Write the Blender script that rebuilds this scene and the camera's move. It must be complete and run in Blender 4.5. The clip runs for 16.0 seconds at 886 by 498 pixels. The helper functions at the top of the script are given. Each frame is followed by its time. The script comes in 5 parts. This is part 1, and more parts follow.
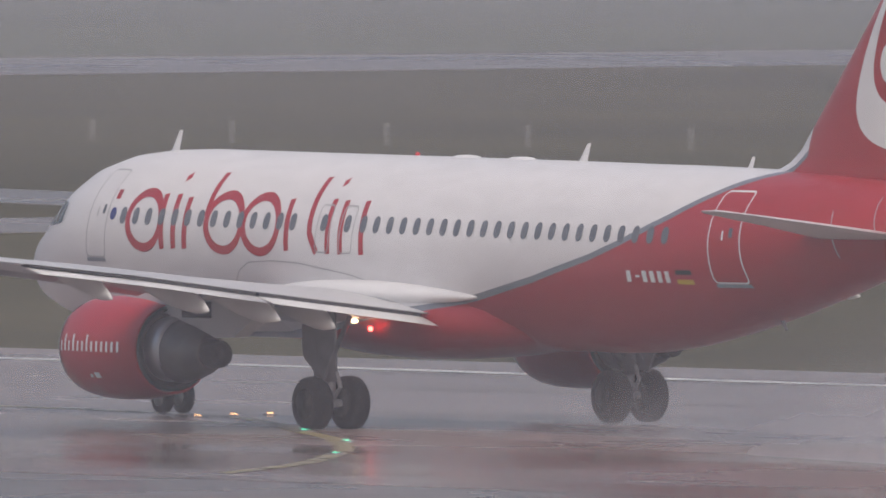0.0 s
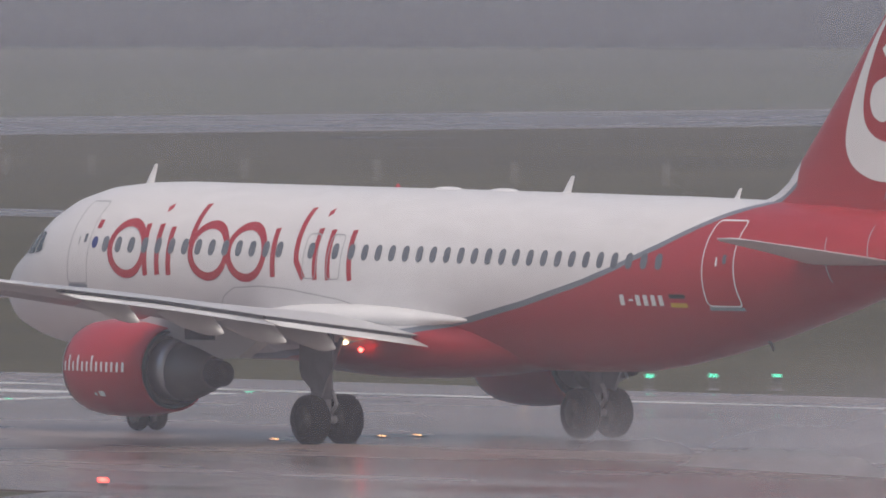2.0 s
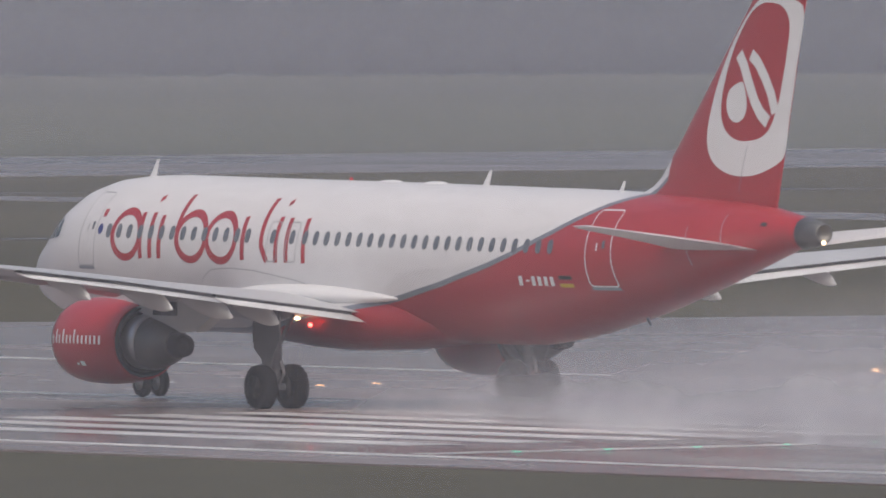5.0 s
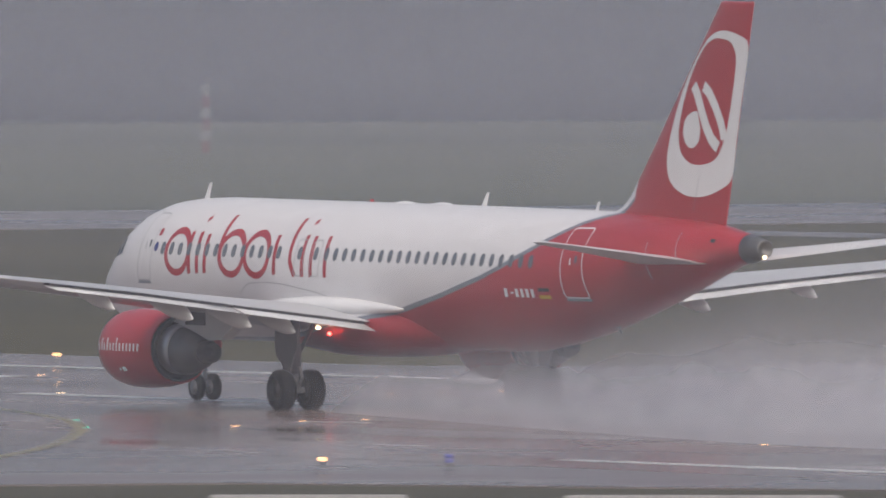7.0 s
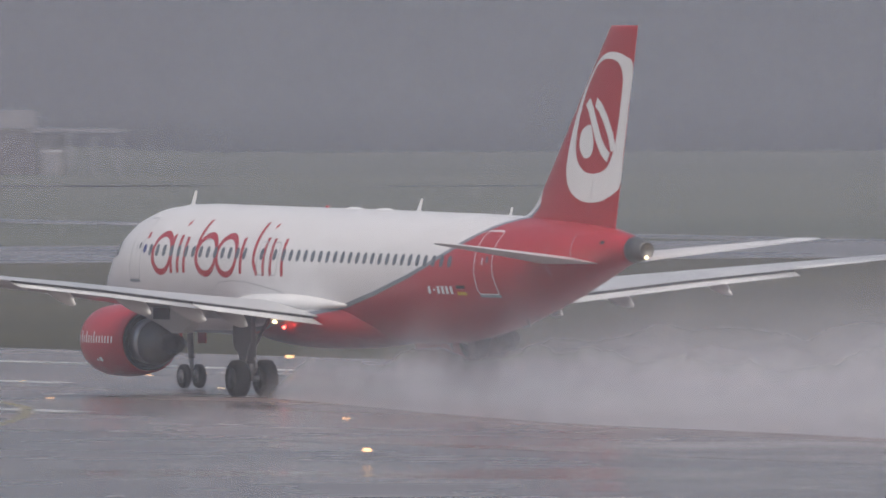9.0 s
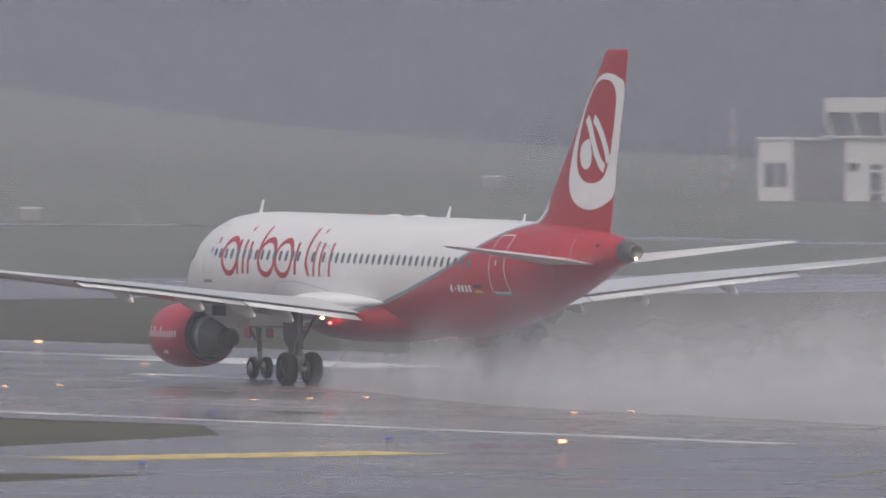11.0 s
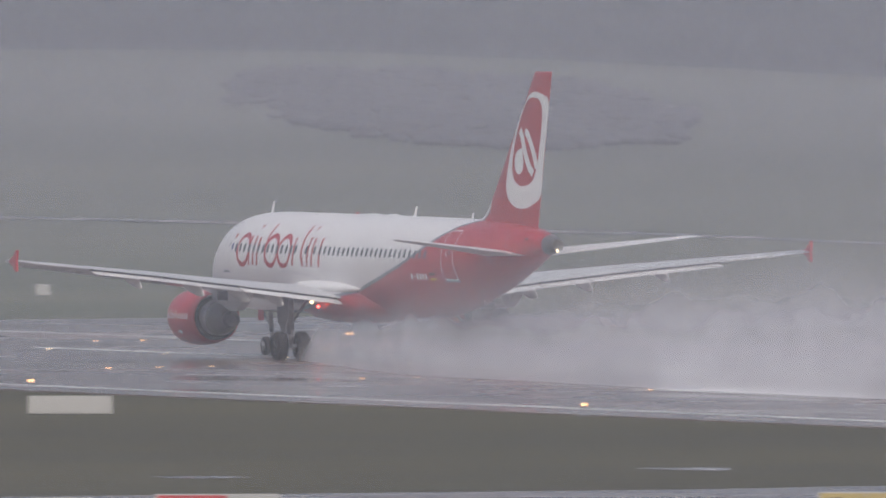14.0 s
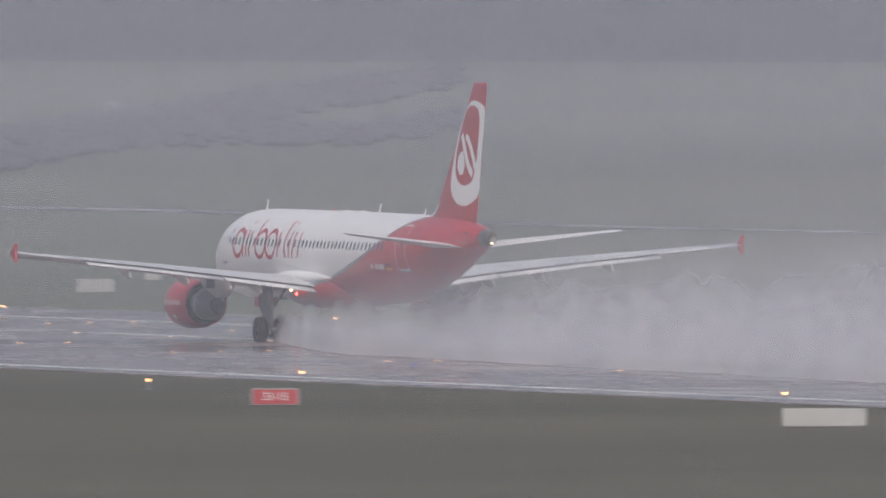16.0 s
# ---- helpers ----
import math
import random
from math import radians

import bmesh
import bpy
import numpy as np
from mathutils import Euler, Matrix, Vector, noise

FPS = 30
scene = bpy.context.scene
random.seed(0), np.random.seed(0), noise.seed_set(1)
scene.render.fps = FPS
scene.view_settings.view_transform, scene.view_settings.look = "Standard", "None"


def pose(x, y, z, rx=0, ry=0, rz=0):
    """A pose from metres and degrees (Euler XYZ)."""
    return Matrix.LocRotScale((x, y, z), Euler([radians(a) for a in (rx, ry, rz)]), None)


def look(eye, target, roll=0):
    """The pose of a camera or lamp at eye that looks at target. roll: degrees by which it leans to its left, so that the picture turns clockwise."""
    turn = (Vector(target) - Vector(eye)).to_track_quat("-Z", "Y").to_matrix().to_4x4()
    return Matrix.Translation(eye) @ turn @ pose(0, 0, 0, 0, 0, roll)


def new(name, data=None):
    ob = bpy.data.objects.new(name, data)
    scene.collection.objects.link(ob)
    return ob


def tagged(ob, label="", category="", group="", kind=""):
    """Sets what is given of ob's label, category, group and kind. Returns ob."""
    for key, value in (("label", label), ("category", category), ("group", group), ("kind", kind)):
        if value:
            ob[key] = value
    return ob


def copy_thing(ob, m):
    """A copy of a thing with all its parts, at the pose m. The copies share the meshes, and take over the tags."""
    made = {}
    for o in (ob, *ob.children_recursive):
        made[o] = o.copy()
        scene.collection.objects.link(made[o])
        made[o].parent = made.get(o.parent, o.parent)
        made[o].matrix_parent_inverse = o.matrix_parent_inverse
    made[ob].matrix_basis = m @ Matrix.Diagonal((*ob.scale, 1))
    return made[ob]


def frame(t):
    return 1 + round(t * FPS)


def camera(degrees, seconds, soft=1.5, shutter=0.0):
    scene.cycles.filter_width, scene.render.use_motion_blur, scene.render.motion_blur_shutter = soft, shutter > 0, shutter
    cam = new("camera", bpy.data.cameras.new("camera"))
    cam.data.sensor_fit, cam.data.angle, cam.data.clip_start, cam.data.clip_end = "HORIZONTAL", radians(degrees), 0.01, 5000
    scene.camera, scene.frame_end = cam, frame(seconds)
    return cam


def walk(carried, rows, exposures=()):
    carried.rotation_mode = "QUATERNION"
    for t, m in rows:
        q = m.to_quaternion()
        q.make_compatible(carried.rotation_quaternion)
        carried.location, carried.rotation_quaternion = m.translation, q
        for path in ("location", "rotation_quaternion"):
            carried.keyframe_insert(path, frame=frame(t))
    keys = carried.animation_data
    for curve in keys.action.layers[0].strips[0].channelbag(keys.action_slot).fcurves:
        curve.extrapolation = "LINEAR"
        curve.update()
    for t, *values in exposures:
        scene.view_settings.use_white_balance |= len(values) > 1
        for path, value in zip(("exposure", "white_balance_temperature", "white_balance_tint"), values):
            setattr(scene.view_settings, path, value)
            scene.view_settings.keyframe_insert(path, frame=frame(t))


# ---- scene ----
# ---------------------------------------------------------------- camera
FOV, EYE_Z = 2.2731, 12.303
VIEW = [
    (0.0, -37.7057, -1.0067),
    (0.5, -37.1851, -0.9767),
    (1.0, -36.6646, -0.9339),
    (1.5, -36.0741, -0.9073),
    (2.0, -35.4581, -0.8774),
    (2.5, -34.7763, -0.8600),
    (3.0, -34.0357, -0.8665),
    (3.5, -33.3337, -0.8604),
    (4.0, -32.6556, -0.8627),
    (6.3, -29.3249, -0.7122),
    (6.5, -29.0043, -0.7025),
    (7.0, -28.2908, -0.7065),
    (7.5, -27.6512, -0.6857),
    (8.0, -26.9683, -0.6757),
    (8.5, -26.2739, -0.6612),
    (9.0, -25.6305, -0.6382),
    (9.5, -24.9790, -0.6362),
    (10.0, -24.2733, -0.6196),
    (10.2, -23.9864, -0.6041),
    (12.5, -21.4661, -0.5483),
    (13.0, -20.8913, -0.5265),
    (13.5, -20.3083, -0.5153),
    (14.0, -19.7612, -0.5034),
    (14.5, -19.2626, -0.5076),
    (15.0, -18.8164, -0.4865),
    (15.5, -18.3289, -0.4845),
    (16.0, -17.8264, -0.4710),
]
ROLL_PATH = [
    (0.0, 294.08, 379.07, -5.57),
    (0.5, 295.19, 387.56, -3.81),
    (1.0, 296.10, 396.68, -2.26),
    (1.5, 296.75, 406.30, -0.94),
    (2.0, 297.16, 416.47, -0.02),
    (2.5, 297.46, 427.38, 0.61),
    (3.0, 297.63, 439.00, 0.83),
    (3.5, 297.65, 451.23, 0.88),
    (4.0, 297.64, 464.04, 0.40),
    (6.3, 297.22, 531.16, 0.08),
    (6.5, 297.26, 537.58, 0.07),
    (7.0, 297.32, 554.04, 0.07),
    (7.5, 297.32, 571.05, 0.09),
    (8.0, 297.27, 588.57, -0.03),
    (8.5, 297.21, 606.56, -0.29),
    (9.0, 297.15, 625.09, -0.30),
    (9.5, 297.04, 644.23, -0.24),
    (10.0, 297.07, 663.90, -0.31),
    (10.2, 297.06, 671.91, -0.25),
    (12.5, 299.02, 768.86, 0.16),
    (13.0, 299.05, 791.87, 0.35),
    (13.5, 299.10, 815.61, 0.50),
    (14.0, 299.17, 840.18, 0.57),
    (14.5, 299.22, 865.45, 0.21),
    (15.0, 299.23, 891.20, -0.04),
    (15.5, 299.25, 917.32, -0.08),
    (16.0, 299.26, 943.76, -0.00),
]


cam = camera(FOV, 16.0, 1.75, 0.5)
walk(cam, [(t, pose(0, 0, EYE_Z, 90 + ti, 0, pa)) for t, pa, ti in VIEW],
     [(0.0, 0.15, 6690, 12.5), (2.0, 0.04, 6620, 12), (4.0, 0.02, 6600, 11.5), (8.0, 0.04, 6470, 10), (10.5, 0.05, 6430, 9.5), (13.5, 0.10, 6430, 9.5), (16.0, 0.18, 6430, 9.5)])

# ---------------------------------------------------------------- light
world = bpy.data.worlds.new("overcast_sky")
scene.world = world
world.use_nodes = True
wn = world.node_tree.nodes
sky = wn.new("ShaderNodeTexSky")
sky.sky_type = "NISHITA"
sky.sun_disc = False
sky.sun_elevation, sky.sun_rotation = radians(48), radians(200)
sky.air_density, sky.dust_density, sky.ozone_density = 1.0, 6.0, 1.0
wn["Background"].inputs["Strength"].default_value = 0.12
world.node_tree.links.new(sky.outputs[0], wn["Background"].inputs["Color"])

sun = new("sun", bpy.data.lights.new("sun", "SUN"))
sun.data.energy, sun.data.angle, sun.data.color = 1.3, radians(60), (1.0, 0.97, 0.93)
sun.matrix_world = look((0, 0, 100), (0 + 60 * math.sin(radians(20)), 60 * math.cos(radians(20)), 30))

# ---------------------------------------------------------------- materials


class Nodes:
    """Short hand for building a node tree."""

    def __init__(self, name):
        self.m = bpy.data.materials.new(name)
        self.m.use_nodes = True
        self.t = self.m.node_tree
        self.p = self.t.nodes["Principled BSDF"]
        self.out = self.t.nodes["Material Output"]

    def n(self, kind, **props):
        node = self.t.nodes.new("ShaderNode" + kind)
        for k, v in props.items():
            if k == "operation":
                node.operation = v
            elif k == "data_type":
                node.data_type = v
            elif k == "blend_type":
                node.blend_type = v
        return node

    def link(self, a, b):
        self.t.links.new(a, b)

    def math(self, op, a, b=None, clamp=False):
        node = self.n("Math", operation=op)
        node.use_clamp = clamp
        for i, v in enumerate((a, b)):
            if v is None:
                continue
            if isinstance(v, (int, float)):
                node.inputs[i].default_value = v
            else:
                self.link(v, node.inputs[i])
        return node.outputs[0]

    def coords(self, scale=(1, 1, 1), which="Object"):
        tc = self.n("TexCoord")
        mp = self.n("Mapping")
        mp.inputs["Scale"].default_value = scale
        self.link(tc.outputs[which], mp.inputs["Vector"])
        return mp.outputs[0]

    def noise(self, vec, scale, detail=4, rough=0.55):
        node = self.n("TexNoise")
        node.inputs["Scale"].default_value = scale
        node.inputs["Detail"].default_value = detail
        node.inputs["Roughness"].default_value = rough
        self.link(vec, node.inputs["Vector"])
        return node.outputs["Fac"]

    def ramp(self, fac, stops):
        node = self.n("ValToRGB")
        el = node.color_ramp.elements
        while len(el) < len(stops):
            el.new(0.5)
        for e, (pos, col) in zip(el, stops):
            e.position = pos
            e.color = (*col, 1) if isinstance(col, tuple) else (col, col, col, 1)
        self.link(fac, node.inputs[0])
        return node.outputs[0]

    def mix(self, fac, a, b, blend="MIX"):
        node = self.n("MixRGB", blend_type=blend)
        for i, v in enumerate((fac, a, b)):
            if isinstance(v, (int, float)):
                node.inputs[i].default_value = v
            elif isinstance(v, tuple):
                node.inputs[i].default_value = (*v, 1)
            else:
                self.link(v, node.inputs[i])
        return node.outputs[0]

    def bump(self, height, strength=0.3, dist=0.02):
        node = self.n("Bump")
        node.inputs["Strength"].default_value = strength
        node.inputs["Distance"].default_value = dist
        self.link(height, node.inputs["Height"])
        self.link(node.outputs[0], self.p.inputs["Normal"])


def surface(name, colour, rough=0.5, metal=0.0, vary=0.12, scale=2.0, bump=0.0, coat=0.0):
    """A plain surface with stains at two scales and a fine relief."""
    k = Nodes(name)
    v = k.coords()
    big, fine = k.noise(v, scale, 3), k.noise(v, scale * 14, 5)
    f = k.math("ADD", k.math("MULTIPLY", big, 0.6), k.math("MULTIPLY", fine, 0.4))
    dark = tuple(c * (1 - vary) for c in colour)
    light = tuple(min(1, c * (1 + vary)) for c in colour)
    k.link(k.ramp(f, [(0.3, dark), (0.7, light)]), k.p.inputs["Base Color"])
    k.p.inputs["Metallic"].default_value = metal
    k.link(k.ramp(f, [(0.3, max(0, rough - 0.08)), (0.7, min(1, rough + 0.08))]), k.p.inputs["Roughness"])
    if coat:
        k.p.inputs["Coat Weight"].default_value = coat
        k.p.inputs["Coat Roughness"].default_value = 0.12
    if bump:
        k.bump(fine, bump)
    return k.m


def glowing(name, colour, strength):
    k = Nodes(name)
    k.p.inputs["Base Color"].default_value = (*colour, 1)
    k.p.inputs["Emission Color"].default_value = (*colour, 1)
    k.p.inputs["Emission Strength"].default_value = strength
    if strength < 10:
        k.m.cycles.emission_sampling = "NONE"
    return k.m


NOSE_Y = 17.71      # the nose lies this far ahead of the main gear axle
RED, WHITE, GREY = (0.42, 0.022, 0.032), (0.80, 0.79, 0.80), (0.20, 0.22, 0.26)


def livery():
    """White paint over red, parted by a grey line that climbs from the wing root to the fin."""
    k = Nodes("airliner_paint")
    tc = k.n("TexCoord")
    xyz = k.n("SeparateXYZ")
    k.link(tc.outputs["Object"], xyz.inputs[0])
    s = k.math("MULTIPLY", k.math("SUBTRACT", NOSE_Y, xyz.outputs[1]), 1 / 40)
    line = [(0, 1.72), (11, 1.86), (15, 2.1), (17, 2.45), (18.5, 2.60), (20.5, 2.88), (22.8, 3.29), (25.1, 3.80),
            (26.3, 4.15), (27.8, 4.68), (29.4, 5.36), (30.4, 5.70), (31.0, 6.1), (31.4, 15.5)]
    zb = k.math("MULTIPLY", k.ramp(s, [(a / 40, b / 16) for a, b in line]), 16)
    d = k.math("SUBTRACT", zb, xyz.outputs[2])
    red = k.math("GREATER_THAN", d, 0.07)
    stripe = k.math("GREATER_THAN", d, -0.07)
    v = k.coords((1, 0.35, 1))
    grime = k.noise(v, 3.0, 6, 0.65)
    dirt = k.ramp(grime, [(0.3, 0.90), (0.62, 1.0)])
    col = k.mix(red, k.mix(stripe, WHITE, GREY), RED)
    k.link(k.mix(1.0, col, dirt, "MULTIPLY"), k.p.inputs["Base Color"])
    k.link(k.ramp(grime, [(0.3, 0.42), (0.7, 0.28)]), k.p.inputs["Roughness"])
    k.p.inputs["Coat Weight"].default_value = 0.25
    k.p.inputs["Coat Roughness"].default_value = 0.15
    wave = k.noise(k.coords((0.3, 2.0, 0.3)), 1.0, 2)
    k.bump(wave, 0.08, 0.02)
    return k.m


def wet_paving(name, colour, streak=(0.05, 0.012, 1), wet=0.5):
    """Wet asphalt or concrete: dark base, water films between drier crowns, worn streaks along the way."""
    k = Nodes(name)
    far = k.noise(k.coords(streak), 4.0, 3, 0.5)
    pool = k.noise(k.coords((0.05, 0.045, 1)), 1.0, 3, 0.5)
    grain = k.noise(k.coords((1, 1, 1)), 5.0, 4, 0.6)
    f = k.math("ADD", k.math("MULTIPLY", far, 0.65), k.math("ADD", k.math("MULTIPLY", pool, 0.25), k.math("MULTIPLY", grain, 0.1)))
    dark, light = tuple(c * 0.7 for c in colour), tuple(c * 1.34 for c in colour)
    k.link(k.ramp(f, [(0.36, dark), (0.64, light)]), k.p.inputs["Base Color"])
    g = k.math("ADD", k.math("MULTIPLY", far, 0.45), k.math("MULTIPLY", pool, 0.55))
    k.link(k.ramp(g, [(0.38, max(0.06, 0.30 - wet * 0.42)), (0.50, 0.38 - wet * 0.34), (0.64, 0.50 - wet * 0.30)]), k.p.inputs["Roughness"])
    k.bump(grain, 0.06, 0.002)
    return k.m


def turf(name, stops, patch=0.02, beyond=None):
    """Rough turf; beyond: the paler stops used past the crossing runway."""
    k = Nodes(name)
    big = k.noise(k.coords((patch, patch, patch)), 1.0, 4, 0.6)
    mid = k.noise(k.coords((1, 1, 1)), 0.3, 4, 0.6)
    f = k.math("ADD", k.math("MULTIPLY", big, 0.65), k.math("MULTIPLY", mid, 0.35))
    col = k.ramp(f, stops)
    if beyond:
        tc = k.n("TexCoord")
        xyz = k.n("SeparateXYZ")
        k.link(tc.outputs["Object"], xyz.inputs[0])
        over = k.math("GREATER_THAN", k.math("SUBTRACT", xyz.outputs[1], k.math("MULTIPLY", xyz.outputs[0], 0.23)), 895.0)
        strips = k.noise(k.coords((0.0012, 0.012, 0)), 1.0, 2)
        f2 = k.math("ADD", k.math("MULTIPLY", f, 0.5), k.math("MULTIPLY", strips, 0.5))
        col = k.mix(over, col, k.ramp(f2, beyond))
    k.link(col, k.p.inputs["Base Color"])
    k.p.inputs["Roughness"].default_value = 0.9
    k.p.inputs["Specular IOR Level"].default_value = 0.2
    k.bump(k.noise(k.coords(), 5.0, 6, 0.75), 0.3, 0.06)
    return k.m


def veil(name, density, colour=(0.75, 0.76, 0.80)):
    """Thin drifting rain haze: mostly clear, the rest scatters the sky's light."""
    k = Nodes(name)
    k.t.nodes.remove(k.p)
    d, tl, tr = k.n("BsdfDiffuse"), k.n("BsdfTranslucent"), k.n("BsdfTransparent")
    for b in (d, tl):
        b.inputs["Color"].default_value = (*colour, 1)
    add = k.n("MixShader")
    add.inputs[0].default_value = 0.5
    k.link(d.outputs[0], add.inputs[1]), k.link(tl.outputs[0], add.inputs[2])
    mx = k.n("MixShader")
    k.link(tr.outputs[0], mx.inputs[1]), k.link(add.outputs[0], mx.inputs[2])
    k.link(density(k), mx.inputs[0])
    k.link(mx.outputs[0], k.out.inputs["Surface"])
    return k.m


M = {
    "paint": livery(),
    "red": surface("red_paint", RED, 0.35, coat=0.25, vary=0.08),
    "white": surface("white_paint", (0.78, 0.78, 0.79), 0.4, vary=0.06),
    "wing": surface("wing_grey_paint", (0.50, 0.51, 0.53), 0.4, vary=0.12, scale=0.8),
    "wing_white": surface("flap_light_grey_paint", (0.66, 0.66, 0.67), 0.4, vary=0.1, scale=0.8),
    "metal": surface("bare_metal", (0.55, 0.55, 0.56), 0.35, 0.9, vary=0.15),
    "exhaust": surface("heat_stained_metal", (0.19, 0.185, 0.18), 0.45, 0.7, vary=0.25, scale=1.5),
    # near-black for dark parts; also painted as shade in the flap gap
    "dark": surface("dark_parts_and_gap_shade", (0.03, 0.03, 0.035), 0.7, vary=0.2),
    "grey": surface("stripe_grey_paint", (0.25, 0.27, 0.31), 0.45),
    "tyre": surface("black_rubber", (0.012, 0.012, 0.014), 0.8, vary=0.3, scale=6, bump=0.3),
    "hub": surface("wheel_hub_metal", (0.02, 0.02, 0.022), 0.6, 0.2),
    "hub_light": surface("pale_wheel_hub", (0.34, 0.34, 0.35), 0.5, 0.2),
    "strut": surface("landing_gear_grey", (0.19, 0.19, 0.21), 0.45, 0.2, vary=0.25, scale=4),
    "window": surface("cabin_window", (0.15, 0.165, 0.19), 0.2, vary=0.2, scale=3),
    "glass": surface("cockpit_glass", (0.03, 0.035, 0.04), 0.08, vary=0.1),
    "line": surface("door_outline_grey", (0.40, 0.41, 0.43), 0.5),
    "blue": surface("dark_blue_paint", (0.03, 0.05, 0.22), 0.5),
    "black": surface("black_paint", (0.02, 0.02, 0.02), 0.5),
    "gold": surface("gold_paint", (0.55, 0.33, 0.03), 0.5),
    "beacon": glowing("red_beacon_glow", (1.0, 0.04, 0.03), 22.0),
    "lamp_white": glowing("white_lamp_glow", (1.0, 0.72, 0.42), 5.0),
    "lamp_amber": glowing("amber_lamp_glow", (1.0, 0.52, 0.22), 5.0),
    "lamp_green": glowing("green_lamp_glow", (0.10, 1.0, 0.62), 1.6),
    "lamp_red": glowing("red_lamp_glow", (1.0, 0.08, 0.06), 8.0),
    "lamp_blue": glowing("blue_lamp_glow", (0.04, 0.06, 0.45), 0.15),
    "runway": wet_paving("wet_runway_asphalt", (0.175, 0.136, 0.126)),
    "taxiway": wet_paving("wet_taxiway_concrete", (0.150, 0.126, 0.120), (0.02, 0.02, 1), 0.4),
    "crossing": wet_paving("wet_crossing_concrete", (0.150, 0.130, 0.128), (0.004, 0.012, 1), 0.25),
    "marking": wet_paving("wet_white_marking", (0.62, 0.61, 0.60), (0.3, 0.06, 1), 0.0),
    "yellow": wet_paving("wet_yellow_marking", (0.24, 0.20, 0.095), (0.3, 0.3, 1), 0.2),
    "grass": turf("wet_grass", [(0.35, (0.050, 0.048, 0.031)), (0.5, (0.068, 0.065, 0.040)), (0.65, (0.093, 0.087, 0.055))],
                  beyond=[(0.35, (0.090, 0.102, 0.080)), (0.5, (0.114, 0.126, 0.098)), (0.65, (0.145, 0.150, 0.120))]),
    "woods": turf("far_wood_foliage", [(0.35, (0.012, 0.020, 0.025)), (0.65, (0.026, 0.036, 0.04))], 0.01),
}


M["tyre"].node_tree.nodes["Principled BSDF"].inputs["Specular IOR Level"].default_value = 0.15


def mesh(name, bm, material, smooth=False):
    me = bpy.data.meshes.new(name)
    bm.normal_update()
    bm.to_mesh(me)
    bm.free()
    for m in (material if isinstance(material, (list, tuple)) else [material]):
        me.materials.append(m)
    if smooth:
        for p in me.polygons:
            p.use_smooth = True
    return me


def part(name, bm, material, parent=None, label="", smooth=False):
    ob = new(name, mesh(name, bm, material, smooth))
    ob.parent = parent
    return tagged(ob, label)


def loft(rings, close=True, caps=True):
    bm = bmesh.new()
    vs = [[bm.verts.new(p) for p in r] for r in rings]
    n = len(rings[0])
    for a, b in zip(vs, vs[1:]):
        for i in range(n if close else n - 1):
            bm.faces.new((a[i], a[(i + 1) % n], b[(i + 1) % n], b[i]))
    if caps:
        bm.faces.new(vs[0][::-1])
        bm.faces.new(vs[-1])
    bmesh.ops.recalc_face_normals(bm, faces=bm.faces)
    return bm


def box(bm, x0, x1, y0, y1, z0, z1, bevel=0.0):
    m = Matrix.Translation(((x0 + x1) / 2, (y0 + y1) / 2, (z0 + z1) / 2)) @ Matrix.Diagonal((x1 - x0, y1 - y0, z1 - z0, 1))
    r = bmesh.ops.create_cube(bm, size=1, matrix=m)
    if bevel:
        es = list({e for v in r["verts"] for e in v.link_edges})
        bmesh.ops.bevel(bm, geom=es, offset=bevel, segments=2, affect="EDGES")
    return bm


def tube(bm, a, b, r0, r1=None, n=12):
    a, b = Vector(a), Vector(b)
    r1 = r0 if r1 is None else r1
    q = (b - a).to_track_quat("Z", "Y").to_matrix().to_4x4()
    bmesh.ops.create_cone(bm, cap_ends=True, segments=n, radius1=r0, radius2=r1, depth=(b - a).length,
                          matrix=Matrix.Translation((a + b) / 2) @ q)
    return bm


def lathe(profile, axis_from, n=32, squash=1.0):
    """Rings round the y axis: profile of (y, radius); axis_from = (x, z)."""
    rings = []
    for y, r in profile:
        rings.append([(axis_from[0] + r * math.cos(2 * math.pi * i / n), y, axis_from[1] + squash * r * math.sin(2 * math.pi * i / n)) for i in range(n)])
    return rings


def smoothstep(a, b, v):
    u = min(1, max(0, (v - a) / (b - a)))
    return u * u * (3 - 2 * u)


# ---------------------------------------------------------------- ground


def rise(pan, r):
    """The low farmland hill beyond the field."""
    top = np.interp(pan, [-23.6, -22.6, -21.46, -20.3, -19.4, -5, 20], [0, 2.25, 8.6, 11.2, 12.6, 13.5, 0])
    return float(top) * smoothstep(1250, 2150, r)


def make_ground():
    bm = bmesh.new()
    pans = [a / 2 for a in range(-90, 21)] + list(range(12, 315, 6))
    radii = [0.0] + [40 * 1.09 ** i for i in range(57)]
    rows = []
    for r in radii[1:]:
        rows.append([bm.verts.new((-r * math.sin(radians(a)), r * math.cos(radians(a)), rise(a, r) - 0.0)) for a in pans])
    c = bm.verts.new((0, 0, 0))
    n = len(pans)
    for i in range(n):
        bm.faces.new((c, rows[0][i], rows[0][(i + 1) % n]))
    for a, b in zip(rows, rows[1:]):
        for i in range(n):
            bm.faces.new((a[i], b[i], b[(i + 1) % n], a[(i + 1) % n]))
    bmesh.ops.recalc_face_normals(bm, faces=bm.faces)
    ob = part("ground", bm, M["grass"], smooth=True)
    return tagged(ob, "flat wet airfield grass rising to a low hill", "ground", kind="structure")


